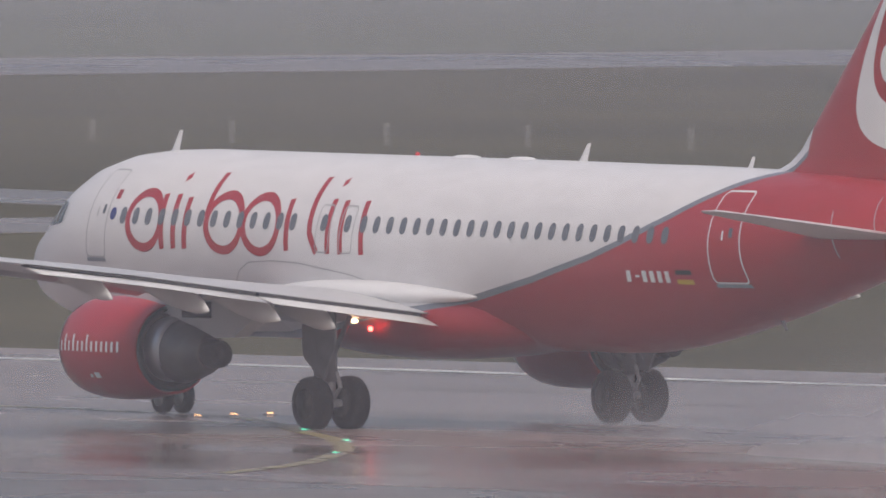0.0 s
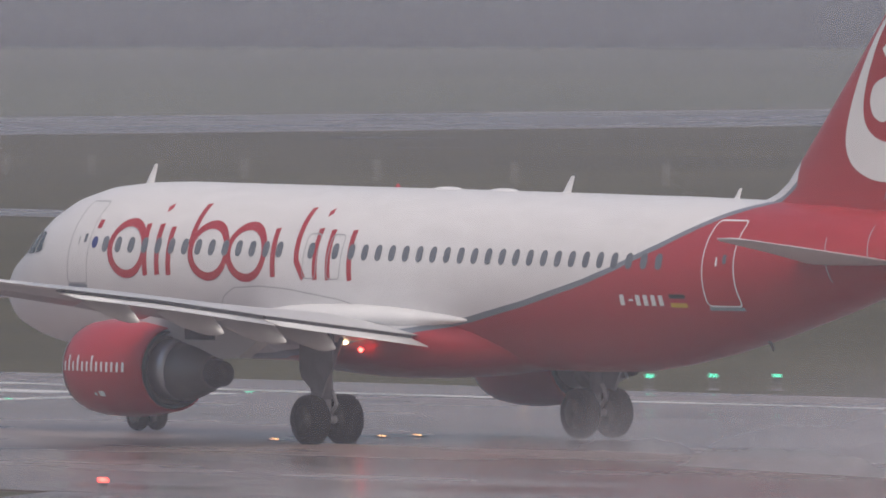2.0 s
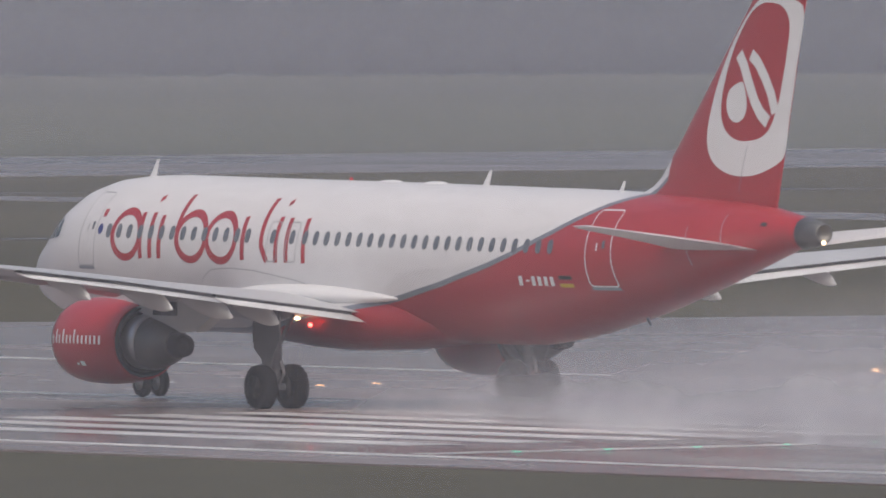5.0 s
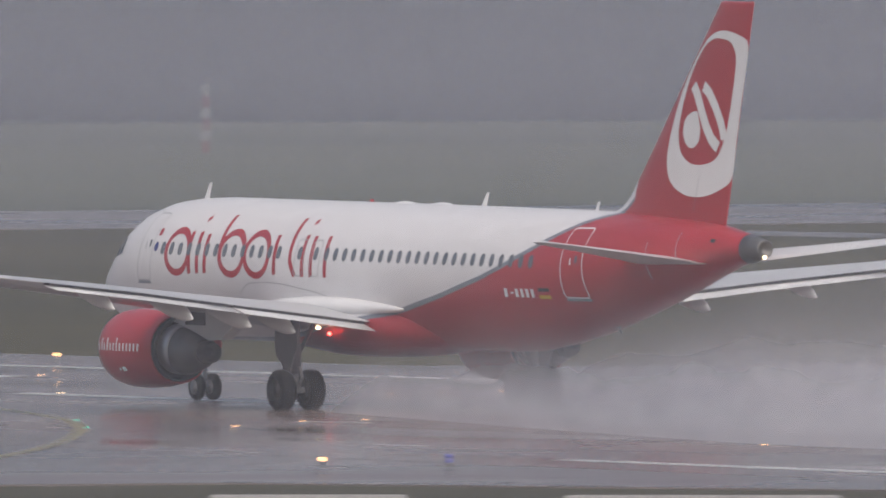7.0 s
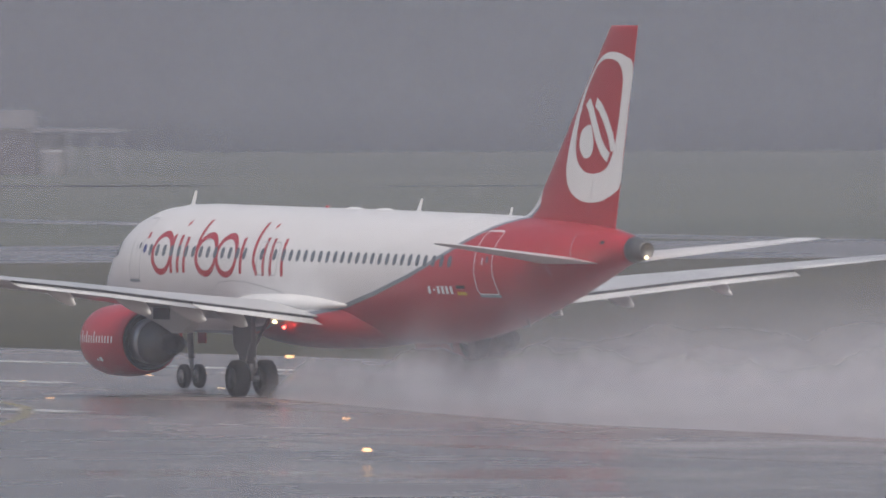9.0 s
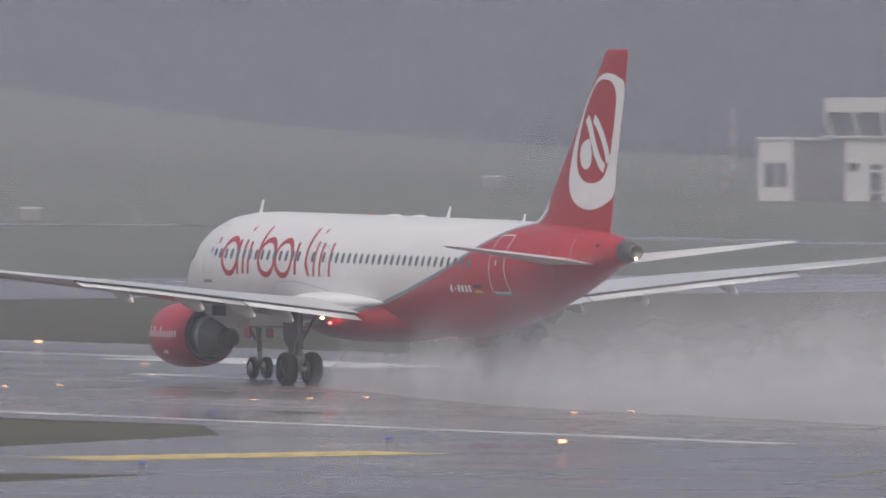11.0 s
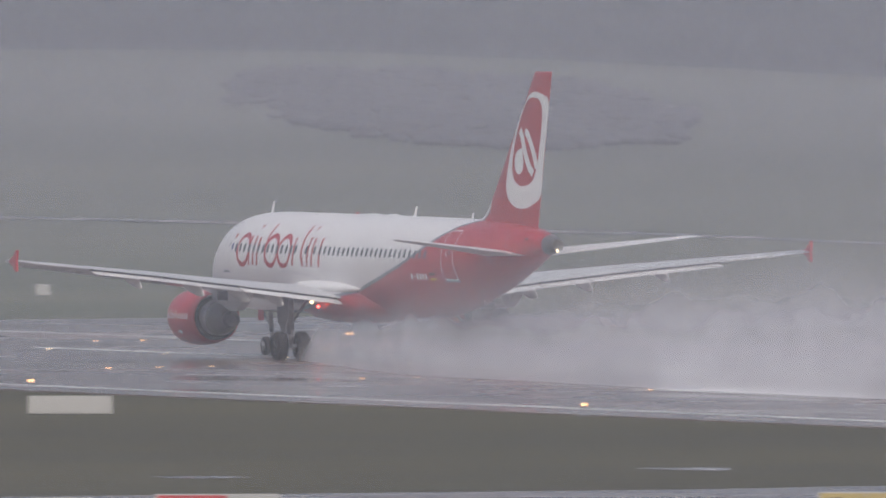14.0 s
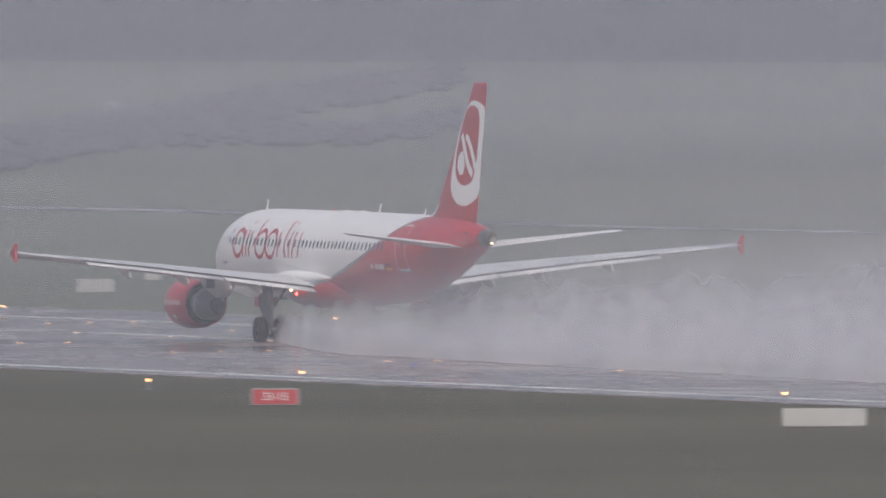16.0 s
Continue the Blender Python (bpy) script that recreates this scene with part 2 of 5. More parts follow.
def slab(name, outline, z, material, label, category):
    """A flat paved piece with a small edge, from its outline in plan."""
    bm = bmesh.new()
    vs = [bm.verts.new((x, y, z)) for x, y in outline]
    f = bm.faces.new(vs)
    f.normal_update()
    if f.normal.z < 0:
        f.normal_flip()
    r = bmesh.ops.extrude_face_region(bm, geom=[f])
    for v in [g for g in r["geom"] if isinstance(g, bmesh.types.BMVert)]:
        v.co.z -= z + 0.1
    bmesh.ops.recalc_face_normals(bm, faces=bm.faces)
    ob = part(name, bm, material)
    return tagged(ob, label, category, kind="structure")


make_ground()
RX = 298.6          # runway centre line
slab("runway", [(RX - 33.5, 300), (RX + 33.5, 300), (RX + 33.5, 545), (329.4, 620), (328.4, 676), (326, 734), (327, 1000), (327, 1500), (RX - 39.4, 1500), (RX - 38.4, 700), (RX - 37.4, 646), (RX - 33.5, 600)], 0.05, M["runway"],
     "wet dark asphalt runway with pale glossy streaks", "runway")
slab("crossing_runway", [(100, 890), (300, 918), (344, 928), (440, 950), (530, 957), (625, 982), (790, 1020), (950, 1058), (950, 1120), (850, 1100), (680, 1067), (545, 1031), (470, 1014), (400, 1006), (370, 990), (300, 962), (100, 925)], 0.035, M["crossing"],
     "wet grey crossing runway behind the grass", "runway")

# ---------------------------------------------------------------- airliner


def P(s, l, z):
    """Station aft of the nose, metres to port, height."""
    return Vector((-l, NOSE_Y - s, z))


FUS = [  # station, top, bottom, half width
    (-0.24, 3.22, 3.12, 0.05), (-0.12, 3.46, 2.84, 0.32), (0.2, 3.80, 2.55, 0.62), (0.7, 4.13, 2.32, 0.95), (1.35, 4.45, 2.14, 1.22), (1.95, 4.86, 2.02, 1.43),
    (2.55, 5.22, 1.93, 1.60), (3.25, 5.50, 1.86, 1.74), (4.2, 5.70, 1.81, 1.86), (5.4, 5.80, 1.78, 1.94), (7.0, 5.84, 1.765, 1.975),
    (12, 5.815, 1.745, 1.975), (18, 5.79, 1.715, 1.975), (23.5, 5.755, 1.70, 1.975), (25, 5.74, 1.745, 1.965), (26.5, 5.735, 1.915, 1.93),
    (28, 5.715, 2.17, 1.85), (30, 5.68, 2.59, 1.66), (32, 5.63, 3.07, 1.40), (34, 5.53, 3.60, 1.06), (35.5, 5.40, 4.02, 0.78),
    (36.8, 5.20, 4.36, 0.50), (37.3, 5.10, 4.44, 0.36), (37.6, 5.02, 4.50, 0.26)]


def fus_at(s):
    a = np.array(FUS)
    return [float(np.interp(s, a[:, 0], a[:, i])) for i in (1, 2, 3)]


def skin(s, z, out=0.012):
    """The half width of the fuselage's skin at a station and height."""
    top, bot, w = fus_at(s)
    c, h = (top + bot) / 2, (top - bot) / 2
    return w * math.sqrt(max(0.0, 1 - ((z - c) / h) ** 2)) + out


def decal_strip(bm, pts, width, surf, closed=False):
    """A painted stroke that follows pts (station, height) on a surface."""
    n = len(pts)
    rows = []
    for i, (s, z) in enumerate(pts):
        a = pts[(i - 1) % n] if closed or i else pts[i]
        b = pts[(i + 1) % n] if closed or i < n - 1 else pts[i]
        ds, dz = b[0] - a[0], b[1] - a[1]
        q = math.hypot(ds, dz) or 1
        ns, nz = -dz / q * width / 2, ds / q * width / 2
        row = []
        for k in (-1, 0, 1):
            ss, zz = s + ns * k, z + nz * k
            row.append(bm.verts.new(P(ss, surf(ss, zz), zz)))
        rows.append(row)
    for i in range(n if closed else n - 1):
        a, b = rows[i], rows[(i + 1) % n]
        for k in (0, 1):
            bm.faces.new((a[k], a[k + 1], b[k + 1], b[k]))


def seg(a, b, n=6):
    return [(a[0] + (b[0] - a[0]) * i / n, a[1] + (b[1] - a[1]) * i / n) for i in range(n + 1)]


def ring(c, rs, rz, lean=0.0, n=28, a0=0, a1=360):
    o = []
    for i in range(n):
        a = radians(a0 + (a1 - a0) * i / n)
        dz = rz * math.sin(a)
        o.append((c[0] + rs * math.cos(a) + lean * dz, c[1] + dz))
    return o


def airfoil(s0, chord, l, z, thick, twist=0.0, n=14):
    """A closed wing section at l metres to port."""
    up, lo = [], []
    for i in range(n + 1):
        u = 0.5 * (1 - math.cos(math.pi * i / n))
        t = 5 * thick * (0.2969 * math.sqrt(u) - 0.126 * u - 0.3516 * u * u + 0.2843 * u ** 3 - 0.1036 * u ** 4)
        cam_z = 0.008 * math.sin(math.pi * u)
        dz = -math.tan(radians(twist)) * (u - 0.3) * chord
        up.append((s0 + u * chord, z + (cam_z + t) * chord + dz))
        lo.append((s0 + u * chord, z + (cam_z - t * 0.8) * chord + dz))
    pts = up[::-1] + lo[1:-1]
    return [P(s, l, zz) for s, zz in pts]


# wing: metres to port, leading edge station, chord, height, thickness
WING = [(1.2, 11.9, 7.0, 2.42, 0.13), (2.2, 12.3, 6.5, 2.52, 0.13), (4.2, 13.35, 5.45, 2.77, 0.12), (6.4, 14.5, 4.45, 3.04, 0.115),
        (10.0, 16.57, 3.5, 3.46, 0.10), (13.4, 18.52, 2.55, 3.80, 0.095), (16.76, 20.45, 1.6, 4.14, 0.09)]


def wing_at(l):
    a = np.array(WING)
    return [float(np.interp(l, a[:, 0], a[:, i])) for i in (1, 2, 3, 4)]


def mirror(pts, side):
    return [Vector((p.x * side, p.y, p.z)) for p in pts]


def make_wing(plane, side):
    wing = part("wing", loft([mirror(airfoil(s, c, l, z, t), side) for l, s, c, z, t in WING]), M["wing"], plane, "light grey swept wing", True)
    # flaps in take-off setting: inboard and outboard panels, dropped behind a dark strip painted for the slot's shade
    for l0, l1, drop, ext in ((2.2, 6.35, 9.5, 0.5), (6.45, 13.3, 9.5, 0.35)):
        rings, slot = [], []
        for i in range(5):
            l = l0 + (l1 - l0) * i / 4
            s, c, z, t = wing_at(l)
            fc = 0.17 * c + 0.25
            s0, z0 = s + c - fc * 0.62 + ext * 0.4, z - 0.12
            rings.append(mirror(airfoil(s0, fc, l, z0, 0.10, drop, 8), side))
            slot.append(mirror([P(s + c * 0.86, l, z), P(s + c * 0.86, l, z - min(0.09, 0.022 * c)), P(s + c + 0.012, l, z - min(0.09, 0.022 * c)), P(s + c + 0.012, l, z - 0.012)], side))
        part("flap", loft(rings), M["wing_white"], wing, "pale extended flap", True)
        part("flap_slot_shade", loft(slot), M["dark"], wing, "dark strip painted as the shade in the gap ahead of the flap")
    # aileron
    rings = []
    for l in (13.5, 15.0, 16.5):
        s, c, z, t = wing_at(l)
        rings.append(mirror(airfoil(s + c * 0.76, c * 0.27, l, z - 0.005, 0.14, 1, 6), side))
    part("aileron", loft(rings), M["wing_white"], wing, "pale aileron", True)
    # slats along the leading edge
    for l0, l1 in ((2.6, 5.0), (6.7, 9.8), (9.9, 13.0), (13.1, 16.3)):
        rings = []
        for l in (l0, l1):
            s, c, z, t = wing_at(l)
            rings.append(mirror(airfoil(s - 0.28, c * 0.15 + 0.1, l, z - 0.12, 0.22, -12, 8), side))
        part("slat", loft(rings), M["metal"], wing, "bare metal leading-edge slat", True)
    # flap track fairings
    for l, ln, r in ((4.65, 2.5, 0.27), (6.1, 2.8, 0.27), (8.25, 2.7, 0.26), (11.2, 2.3, 0.22)):
        s, c, z, t = wing_at(l)
        rings = []
        for u, k, dz in ((0, 0.05, 0.10), (0.15, 0.45, 0.05), (0.4, 0.85, -0.03), (0.65, 1.0, -0.11), (0.8, 0.9, -0.18), (0.92, 0.5, -0.27), (1.0, 0.08, -0.34)):
            cs = s + c * 0.98 + 0.55 - ln * (1 - u)
            rings.append(mirror([P(cs, l + r * 0.45 * k * math.cos(a * math.pi / 6), z - 0.22 + dz + r * k * math.sin(a * math.pi / 6)) for a in range(12)], side))
        part("flap_fairing", loft(rings), M["wing_white"], wing, "pale canoe fairing", True)
    # wing-tip fence
    s, c, z, t = wing_at(16.76)
    o = [(s + 0.70, z), (s + 1.15, z + 0.16), (s + 1.56, z + 0.46), (s + 1.66, z + 0.45), (s + 1.56, z + 0.02), (s + 1.60, z - 0.38), (s + 1.51, z - 0.40), (s + 1.12, z - 0.17)]
    rings = [mirror([P(a, 16.78 + d, b) for a, b in o], side) for d in (0, 0.10)]
    part("wing_fence", loft(rings), M["red"], wing, "red wing-tip fence")
    return wing


NAC_L, NAC_Z = 5.75, 1.72


def make_engine(plane, side):
    x = -NAC_L * side
    Y = lambda s: NOSE_Y - s
    cowl_p = [(11.7, 0.80), (11.42, 0.86), (11.3, 0.92), (11.33, 0.98), (11.55, 1.05), (12.0, 1.105), (12.8, 1.125), (13.6, 1.085), (14.42, 0.975), (14.47, 0.95), (14.2, 0.92), (12.9, 0.90), (11.9, 0.82)]
    eng = part("engine", loft(lathe([(Y(s), q) for s, q in cowl_p], (x, NAC_Z), 44), caps=False), M["red"], plane, "red engine nacelle", True)
    lip = [(11.46, 0.835), (11.38, 0.875), (11.29, 0.92), (11.32, 0.982), (11.40, 1.012)]
    part("inlet_lip", loft(lathe([(Y(s), q + 0.004) for s, q in lip], (x, NAC_Z), 44), caps=False), M["metal"], eng, "polished inlet lip", True)
    part("fan_face", loft(lathe([(Y(12.1), 0.82), (Y(11.95), 0.25), (Y(11.7), 0.04)], (x, NAC_Z), 28)), M["dark"], eng, "dark fan", True)
    rev = [(14.3, 0.91), (14.52, 0.90), (14.54, 0.87), (14.3, 0.80)]
    part("fan_nozzle", loft(lathe([(Y(s), q) for s, q in rev], (x, NAC_Z), 40), caps=False), M["dark"], eng, "dark fan nozzle", True)
    part("duct_floor", loft(lathe([(Y(14.2), 0.90), (Y(14.35), 0.70)], (x, NAC_Z), 40), caps=False), M["dark"], eng, "dark fan duct", True)
    part("core_ring", loft(lathe([(Y(s), q) for s, q in ((14.2, 0.70), (14.7, 0.715), (14.95, 0.70), (14.96, 0.66))], (x, NAC_Z), 40), caps=False), M["metal"], eng, "bright core ring", True)
    core = [(14.9, 0.69), (15.25, 0.62), (15.7, 0.50), (16.0, 0.38), (16.06, 0.35), (15.8, 0.30)]
    part("core_cowl", loft(lathe([(Y(s), q) for s, q in core], (x, NAC_Z - 0.04), 36)), M["exhaust"], eng, "heat-stained core cowl", True)
    noz = [(15.9, 0.33), (16.05, 0.325), (16.40, 0.29), (16.42, 0.27), (16.2, 0.25), (16.18, 0.14), (16.34, 0.05)]
    part("exhaust_nozzle", loft(lathe([(Y(s), q) for s, q in noz], (x, NAC_Z - 0.07), 28)), M["dark"], eng, "sooty exhaust nozzle", True)
    # pylon with a dark access panel
    o = [(12.3, NAC_Z + 1.04), (13.5, NAC_Z + 1.22), (14.5, 3.05), (18.4, 2.85), (17.9, 2.36), (17.2, 2.02), (16.5, 2.0), (15.7, 2.22), (14.4, NAC_Z + 0.78), (13.2, NAC_Z + 0.85)]
    rings = [[Vector((x + d, Y(a), b)) for a, b in o] for d in (-0.19, 0.19)]
    pylon = part("pylon", loft(rings), M["wing"], eng, "grey engine pylon")
    for d in (-0.205, 0.205):
        part("pylon_panel", box(bmesh.new(), x + d - 0.008, x + d + 0.008, Y(16.35), Y(15.15), 2.42, 2.78, 0.005), M["dark"], pylon, "dark access panel")
    # white lettering stands as a row of small bars
    if side == 1:
        bars = [(11.52 + i * 0.192, -0.06, (0.36 if i in (1, 3, 6) else 0.22), 0.075) for i in range(13)] + [(12.62, -0.62, 0.07, 0.1), (12.82, -0.63, 0.12, 0.2)]
        for s0, low, h, bw in bars:
            bm = bmesh.new()
            for j in range(3):
                za, zb2 = NAC_Z + low + h * j / 3, NAC_Z + low + h * (j + 1) / 3
                q = []
                for ss, zz in ((s0, za), (s0 + bw, za), (s0 + bw, zb2), (s0, zb2)):
                    rr = float(np.interp(ss, [p[0] for p in cowl_p[3:9]], [p[1] for p in cowl_p[3:9]])) + 0.012
                    q.append(bm.verts.new((x - math.sqrt(rr * rr - (zz - NAC_Z) ** 2), Y(ss), zz)))
                bm.faces.new(q)
            part("marking_bar", bm, M["white"], eng, "small white painted bar")
    return eng


def make_wheel(gear, x, y, r, w, hub="hub"):
    pr = [(-w / 2, r * 0.55), (-w / 2, r * 0.86), (-w * 0.36, r * 0.965), (-w * 0.15, r), (w * 0.15, r), (w * 0.36, r * 0.965), (w / 2, r * 0.86), (w / 2, r * 0.55)]
    rings = [[(x + a, y + q * math.cos(2 * math.pi * i / 36), r + q * math.sin(2 * math.pi * i / 36)) for i in range(36)] for a, q in pr]
    wheel = part("wheel", loft(rings), M["tyre"], gear, "black rubber tyre", True)
    for sgn in (-1, 1):
        hp = [(w * 0.50, r * 0.57), (w * 0.46, r * 0.50), (w * 0.34, r * 0.42), (w * 0.34, r * 0.2), (w * 0.52, r * 0.16), (w * 0.54, r * 0.05)]
        part("rim", loft([[(x + sgn * (a + 0.004), y + q * math.cos(2 * math.pi * i / 24), r + q * math.sin(2 * math.pi * i / 24)) for i in range(24)] for a, q in hp]), M[hub], wheel, "grey metal rim", True)
    return wheel


def make_main_gear(plane, side):
    x = -3.795 * side
    bm = bmesh.new()
    tube(bm, (x, 0.1, 2.75), (x, 0, 1.05), 0.155, 0.15, 16)
    tube(bm, (x, 0, 1.2), (x, 0, 0.5), 0.10, 0.10, 16)
    gear = part("main_gear", bm, M["strut"], plane, "grey main landing gear leg", True)
    bm = bmesh.new()
    tube(bm, (x - 0.66, 0, 0.585), (x + 0.66, 0, 0.585), 0.085, 0.085, 12)
    part("axle", bm, M["strut"], gear)
    bm = bmesh.new()
    tube(bm, (x + 0.05 * side, 0.2, 1.35), (x + 0.95 * side, 0.75, 2.4), 0.06, 0.06, 10)
    part("side_stay", bm, M["strut"], gear)
    bm = bmesh.new()
    tube(bm, (x, -0.22, 1.25), (x, -0.38, 0.95), 0.045, 0.045, 8)
    tube(bm, (x, -0.38, 0.95), (x, -0.1, 0.66), 0.045, 0.045, 8)
    part("torque_link", bm, M["strut"], gear)
    bm = bmesh.new()
    o = [(0.60, 2.75), (-0.72, 2.75), (-0.72, 1.78), (-0.45, 1.45), (-0.28, 1.12), (-0.15, 0.95), (0.08, 0.95), (0.16, 1.3), (0.52, 1.55), (0.60, 1.75)]
    rings = [[Vector((x - side * (0.30 + d), a, b)) for a, b in o] for d in (0, 0.05)]
    part("gear_door", loft(rings), M["strut"], gear, "grey leg-mounted gear door")
    for d in (-0.464, 0.464):
        make_wheel(gear, x + d, 0, 0.585, 0.43)
    return gear


def make_nose_gear(plane):
    y = NOSE_Y - 5.0
    bm = bmesh.new()
    tube(bm, (0, y + 0.15, 2.0), (0, y, 0.95), 0.10, 0.10, 14)
    tube(bm, (0, y, 1.0), (0, y, 0.36), 0.065, 0.065, 12)
    tube(bm, (-0.36, y, 0.38), (0.36, y, 0.38), 0.05, 0.05, 10)
    gear = part("nose_gear", bm, M["strut"], plane, "grey nose landing gear leg", True)
    bm = bmesh.new()
    tube(bm, (0, y + 0.1, 1.2), (0, y + 1.2, 1.9), 0.05, 0.05, 8)
    part("drag_strut", bm, M["strut"], gear)
    for sx in (-1, 1):
        bm = bmesh.new()
        box(bm, sx * 0.42 - 0.02, sx * 0.42 + 0.02, y - 0.2, y + 0.4, 1.42, 1.95, 0.01)
        part("gear_door", bm, M["red"], gear, "red nose gear door")
        make_wheel(gear, sx * 0.26, y, 0.385, 0.22, "hub_light")
    return gear


def fin_half(s, z, out=0.012):
    lead, trail = fin_edges(z)
    u = min(1, max(0.001, (s - lead) / (trail - lead)))
    t = 5 * 0.085 * (0.2969 * math.sqrt(u) - 0.126 * u - 0.3516 * u * u + 0.2843 * u ** 3 - 0.1036 * u ** 4)
    return t * (trail - lead) + out


def fin_edges(z):
    lead = float(np.interp(z, [5.2, 5.62, 5.84, 6.1, 7.11, 8.51, 10.07, 11.53], [28.2, 29.35, 30.0, 30.42, 31.42, 32.76, 34.24, 35.62]))
    trail = float(np.interp(z, [5.2, 5.36, 11.53], [35.75, 35.8, 37.45]))
    return lead, trail


def make_fin(plane):
    rings = []
    for z in (5.0, 5.5, 5.62, 5.84, 6.1, 6.5, 7.11, 8.51, 10.07, 11.3, 11.45, 11.53):
        a, b = fin_edges(z)
        k = 1.0 if z < 11.4 else (0.93 if z < 11.5 else 0.6)
        up = []
        n = 12
        for i in range(n + 1):
            u = 0.5 * (1 - math.cos(math.pi * i / n))
            up.append((a + u * (b - a), fin_half(a + u * (b - a), z, 0) * k))
        rings.append([P(s, h, z) for s, h in up[::-1]] + [P(s, -h, z) for s, h in up[1:-1]])
    fin = part("fin", loft(rings), M["paint"], plane, "red vertical fin with a white oval emblem", True)
    bm = bmesh.new()
    decal_strip(bm, seg((34.2, 5.75), (34.6, 6.9)), 0.02, fin_half)
    part("rudder_gap", bm, M["grey"], fin)
    # plain emblem: white oval band, a white drop and two slanted bars
    bm = bmesh.new()
    outer = [(35.4, 10.66), (36.0, 10.73), (36.7, 10.60), (37.11, 10.28), (36.74, 8.9), (36.39, 7.6), (36.14, 6.68), (35.5, 6.34), (34.7, 6.16), (33.83, 6.19),
             (33.12, 6.48), (32.84, 6.96), (32.93, 7.62), (33.33, 8.6), (33.97, 9.58), (34.8, 10.36)]
    inner = [(35.22, 10.46), (35.66, 10.52), (36.24, 10.41), (36.5, 10.0), (36.36, 9.27), (36.1, 8.4), (35.93, 7.95), (35.6, 7.40), (35.2, 7.13), (34.55, 7.03),
             (34.02, 7.10), (33.6, 7.38), (33.47, 7.87), (33.65, 8.6), (34.09, 9.5), (34.72, 10.2)]

    def smooth(pts, n=4):
        o = []
        m = len(pts)
        for i in range(m):
            p0, p1, p2, p3 = (pts[(i + j - 1) % m] for j in range(4))
            for k in range(n):
                t = k / n
                o.append(tuple(0.5 * (2 * p1[c] + (p2[c] - p0[c]) * t + (2 * p0[c] - 5 * p1[c] + 4 * p2[c] - p3[c]) * t * t + (3 * p1[c] - p0[c] - 3 * p2[c] + p3[c]) * t ** 3) for c in (0, 1)))
        return o
    so, si = smooth(outer), smooth(inner)
    vo = []
    for i in range(len(so)):
        a, b = so[i], si[i]
        vo.append([bm.verts.new(P(a[0] + (b[0] - a[0]) * k / 4, fin_half(min(a[0] + (b[0] - a[0]) * k / 4, 37.2), a[1] + (b[1] - a[1]) * k / 4), a[1] + (b[1] - a[1]) * k / 4)) for k in range(5)])
    for i in range(len(vo)):
        for k in range(4):
            bm.faces.new((vo[i][k], vo[i][k + 1], vo[(i + 1) % len(vo)][k + 1], vo[(i + 1) % len(vo)][k]))
    part("oval_band", bm, M["white"], fin, "white oval band")
    bm = bmesh.new()
    drop = smooth([(34.42, 8.52), (34.56, 8.30), (34.62, 7.95), (34.5, 7.64), (34.17, 7.49), (33.85, 7.62), (33.72, 7.95), (33.88, 8.33)])
    c = bm.verts.new(P(34.17, fin_half(34.17, 8.0), 8.0))
    vs = [bm.verts.new(P(s, fin_half(s, z), z)) for s, z in drop]
    for i in range(len(vs)):
        bm.faces.new((c, vs[i], vs[(i + 1) % len(vs)]))
    part("drop_shape", bm, M["white"], fin, "white drop shape")
    for pts, w in (([(34.28, 9.23), (34.5, 8.95), (34.72, 8.5), (34.95, 8.05), (35.2, 7.73), (35.5, 7.52)], 0.35), ([(34.83, 9.21), (35.12, 9.02), (35.42, 8.65), (35.68, 8.2), (35.82, 7.75)], 0.32)):
        bm = bmesh.new()
        fine = []
        for a, b in zip(pts, pts[1:]):
            fine += seg(a, b, 3)[:-1]
        decal_strip(bm, fine + [pts[-1]], w, fin_half)
        part("slanted_bar", bm, M["white"], fin, "white slanted bar")
    return fin


def make_tailplane(plane, side):
    rings = []
    for l, s, c, z in ((0.3, 31.8, 3.9, 4.29), (1.0, 32.25, 3.55, 4.38), (3.5, 34.2, 2.35, 4.68), (5.95, 35.85, 1.3, 4.97), (6.3, 36.25, 0.85, 5.01)):
        rings.append(mirror(airfoil(s, c, l, z, 0.085 if l < 6.1 else 0.05), side))
    tp = part("tailplane", loft(rings), M["wing_white"], plane, "pale grey tailplane", True)
    rings = []
    for l, s, c, z in ((1.2, 32.4, 3.46, 4.405), (3.5, 34.2, 2.35, 4.68), (5.6, 35.62, 1.45, 4.93)):
        rings.append(mirror(airfoil(s + c * 0.74, c * 0.275, l, z + 0.004, 0.12, 0, 6), side))
    part("elevator", loft(rings), M["wing_white"], tp, "", True)
    return tp


def rounded(c, w, h, r, n=5):
    o = []
    for cx, cz, a0 in ((w / 2 - r, h / 2 - r, 0), (-w / 2 + r, h / 2 - r, 90), (-w / 2 + r, -h / 2 + r, 180), (w / 2 - r, -h / 2 + r, 270)):
        for i in range(n + 1):
            a = radians(a0 + 90 * i / n)
            o.append((c[0] + cx + r * math.cos(a), c[1] + cz + r * math.sin(a)))
    return o


def dense(pts, step=0.15):
    o = []
    n = len(pts)
    for i in range(n):
        a, b = pts[i], pts[(i + 1) % n]
        k = max(1, int(math.hypot(b[0] - a[0], b[1] - a[1]) / step))
        o += seg(a, b, k)[:-1]
    return o


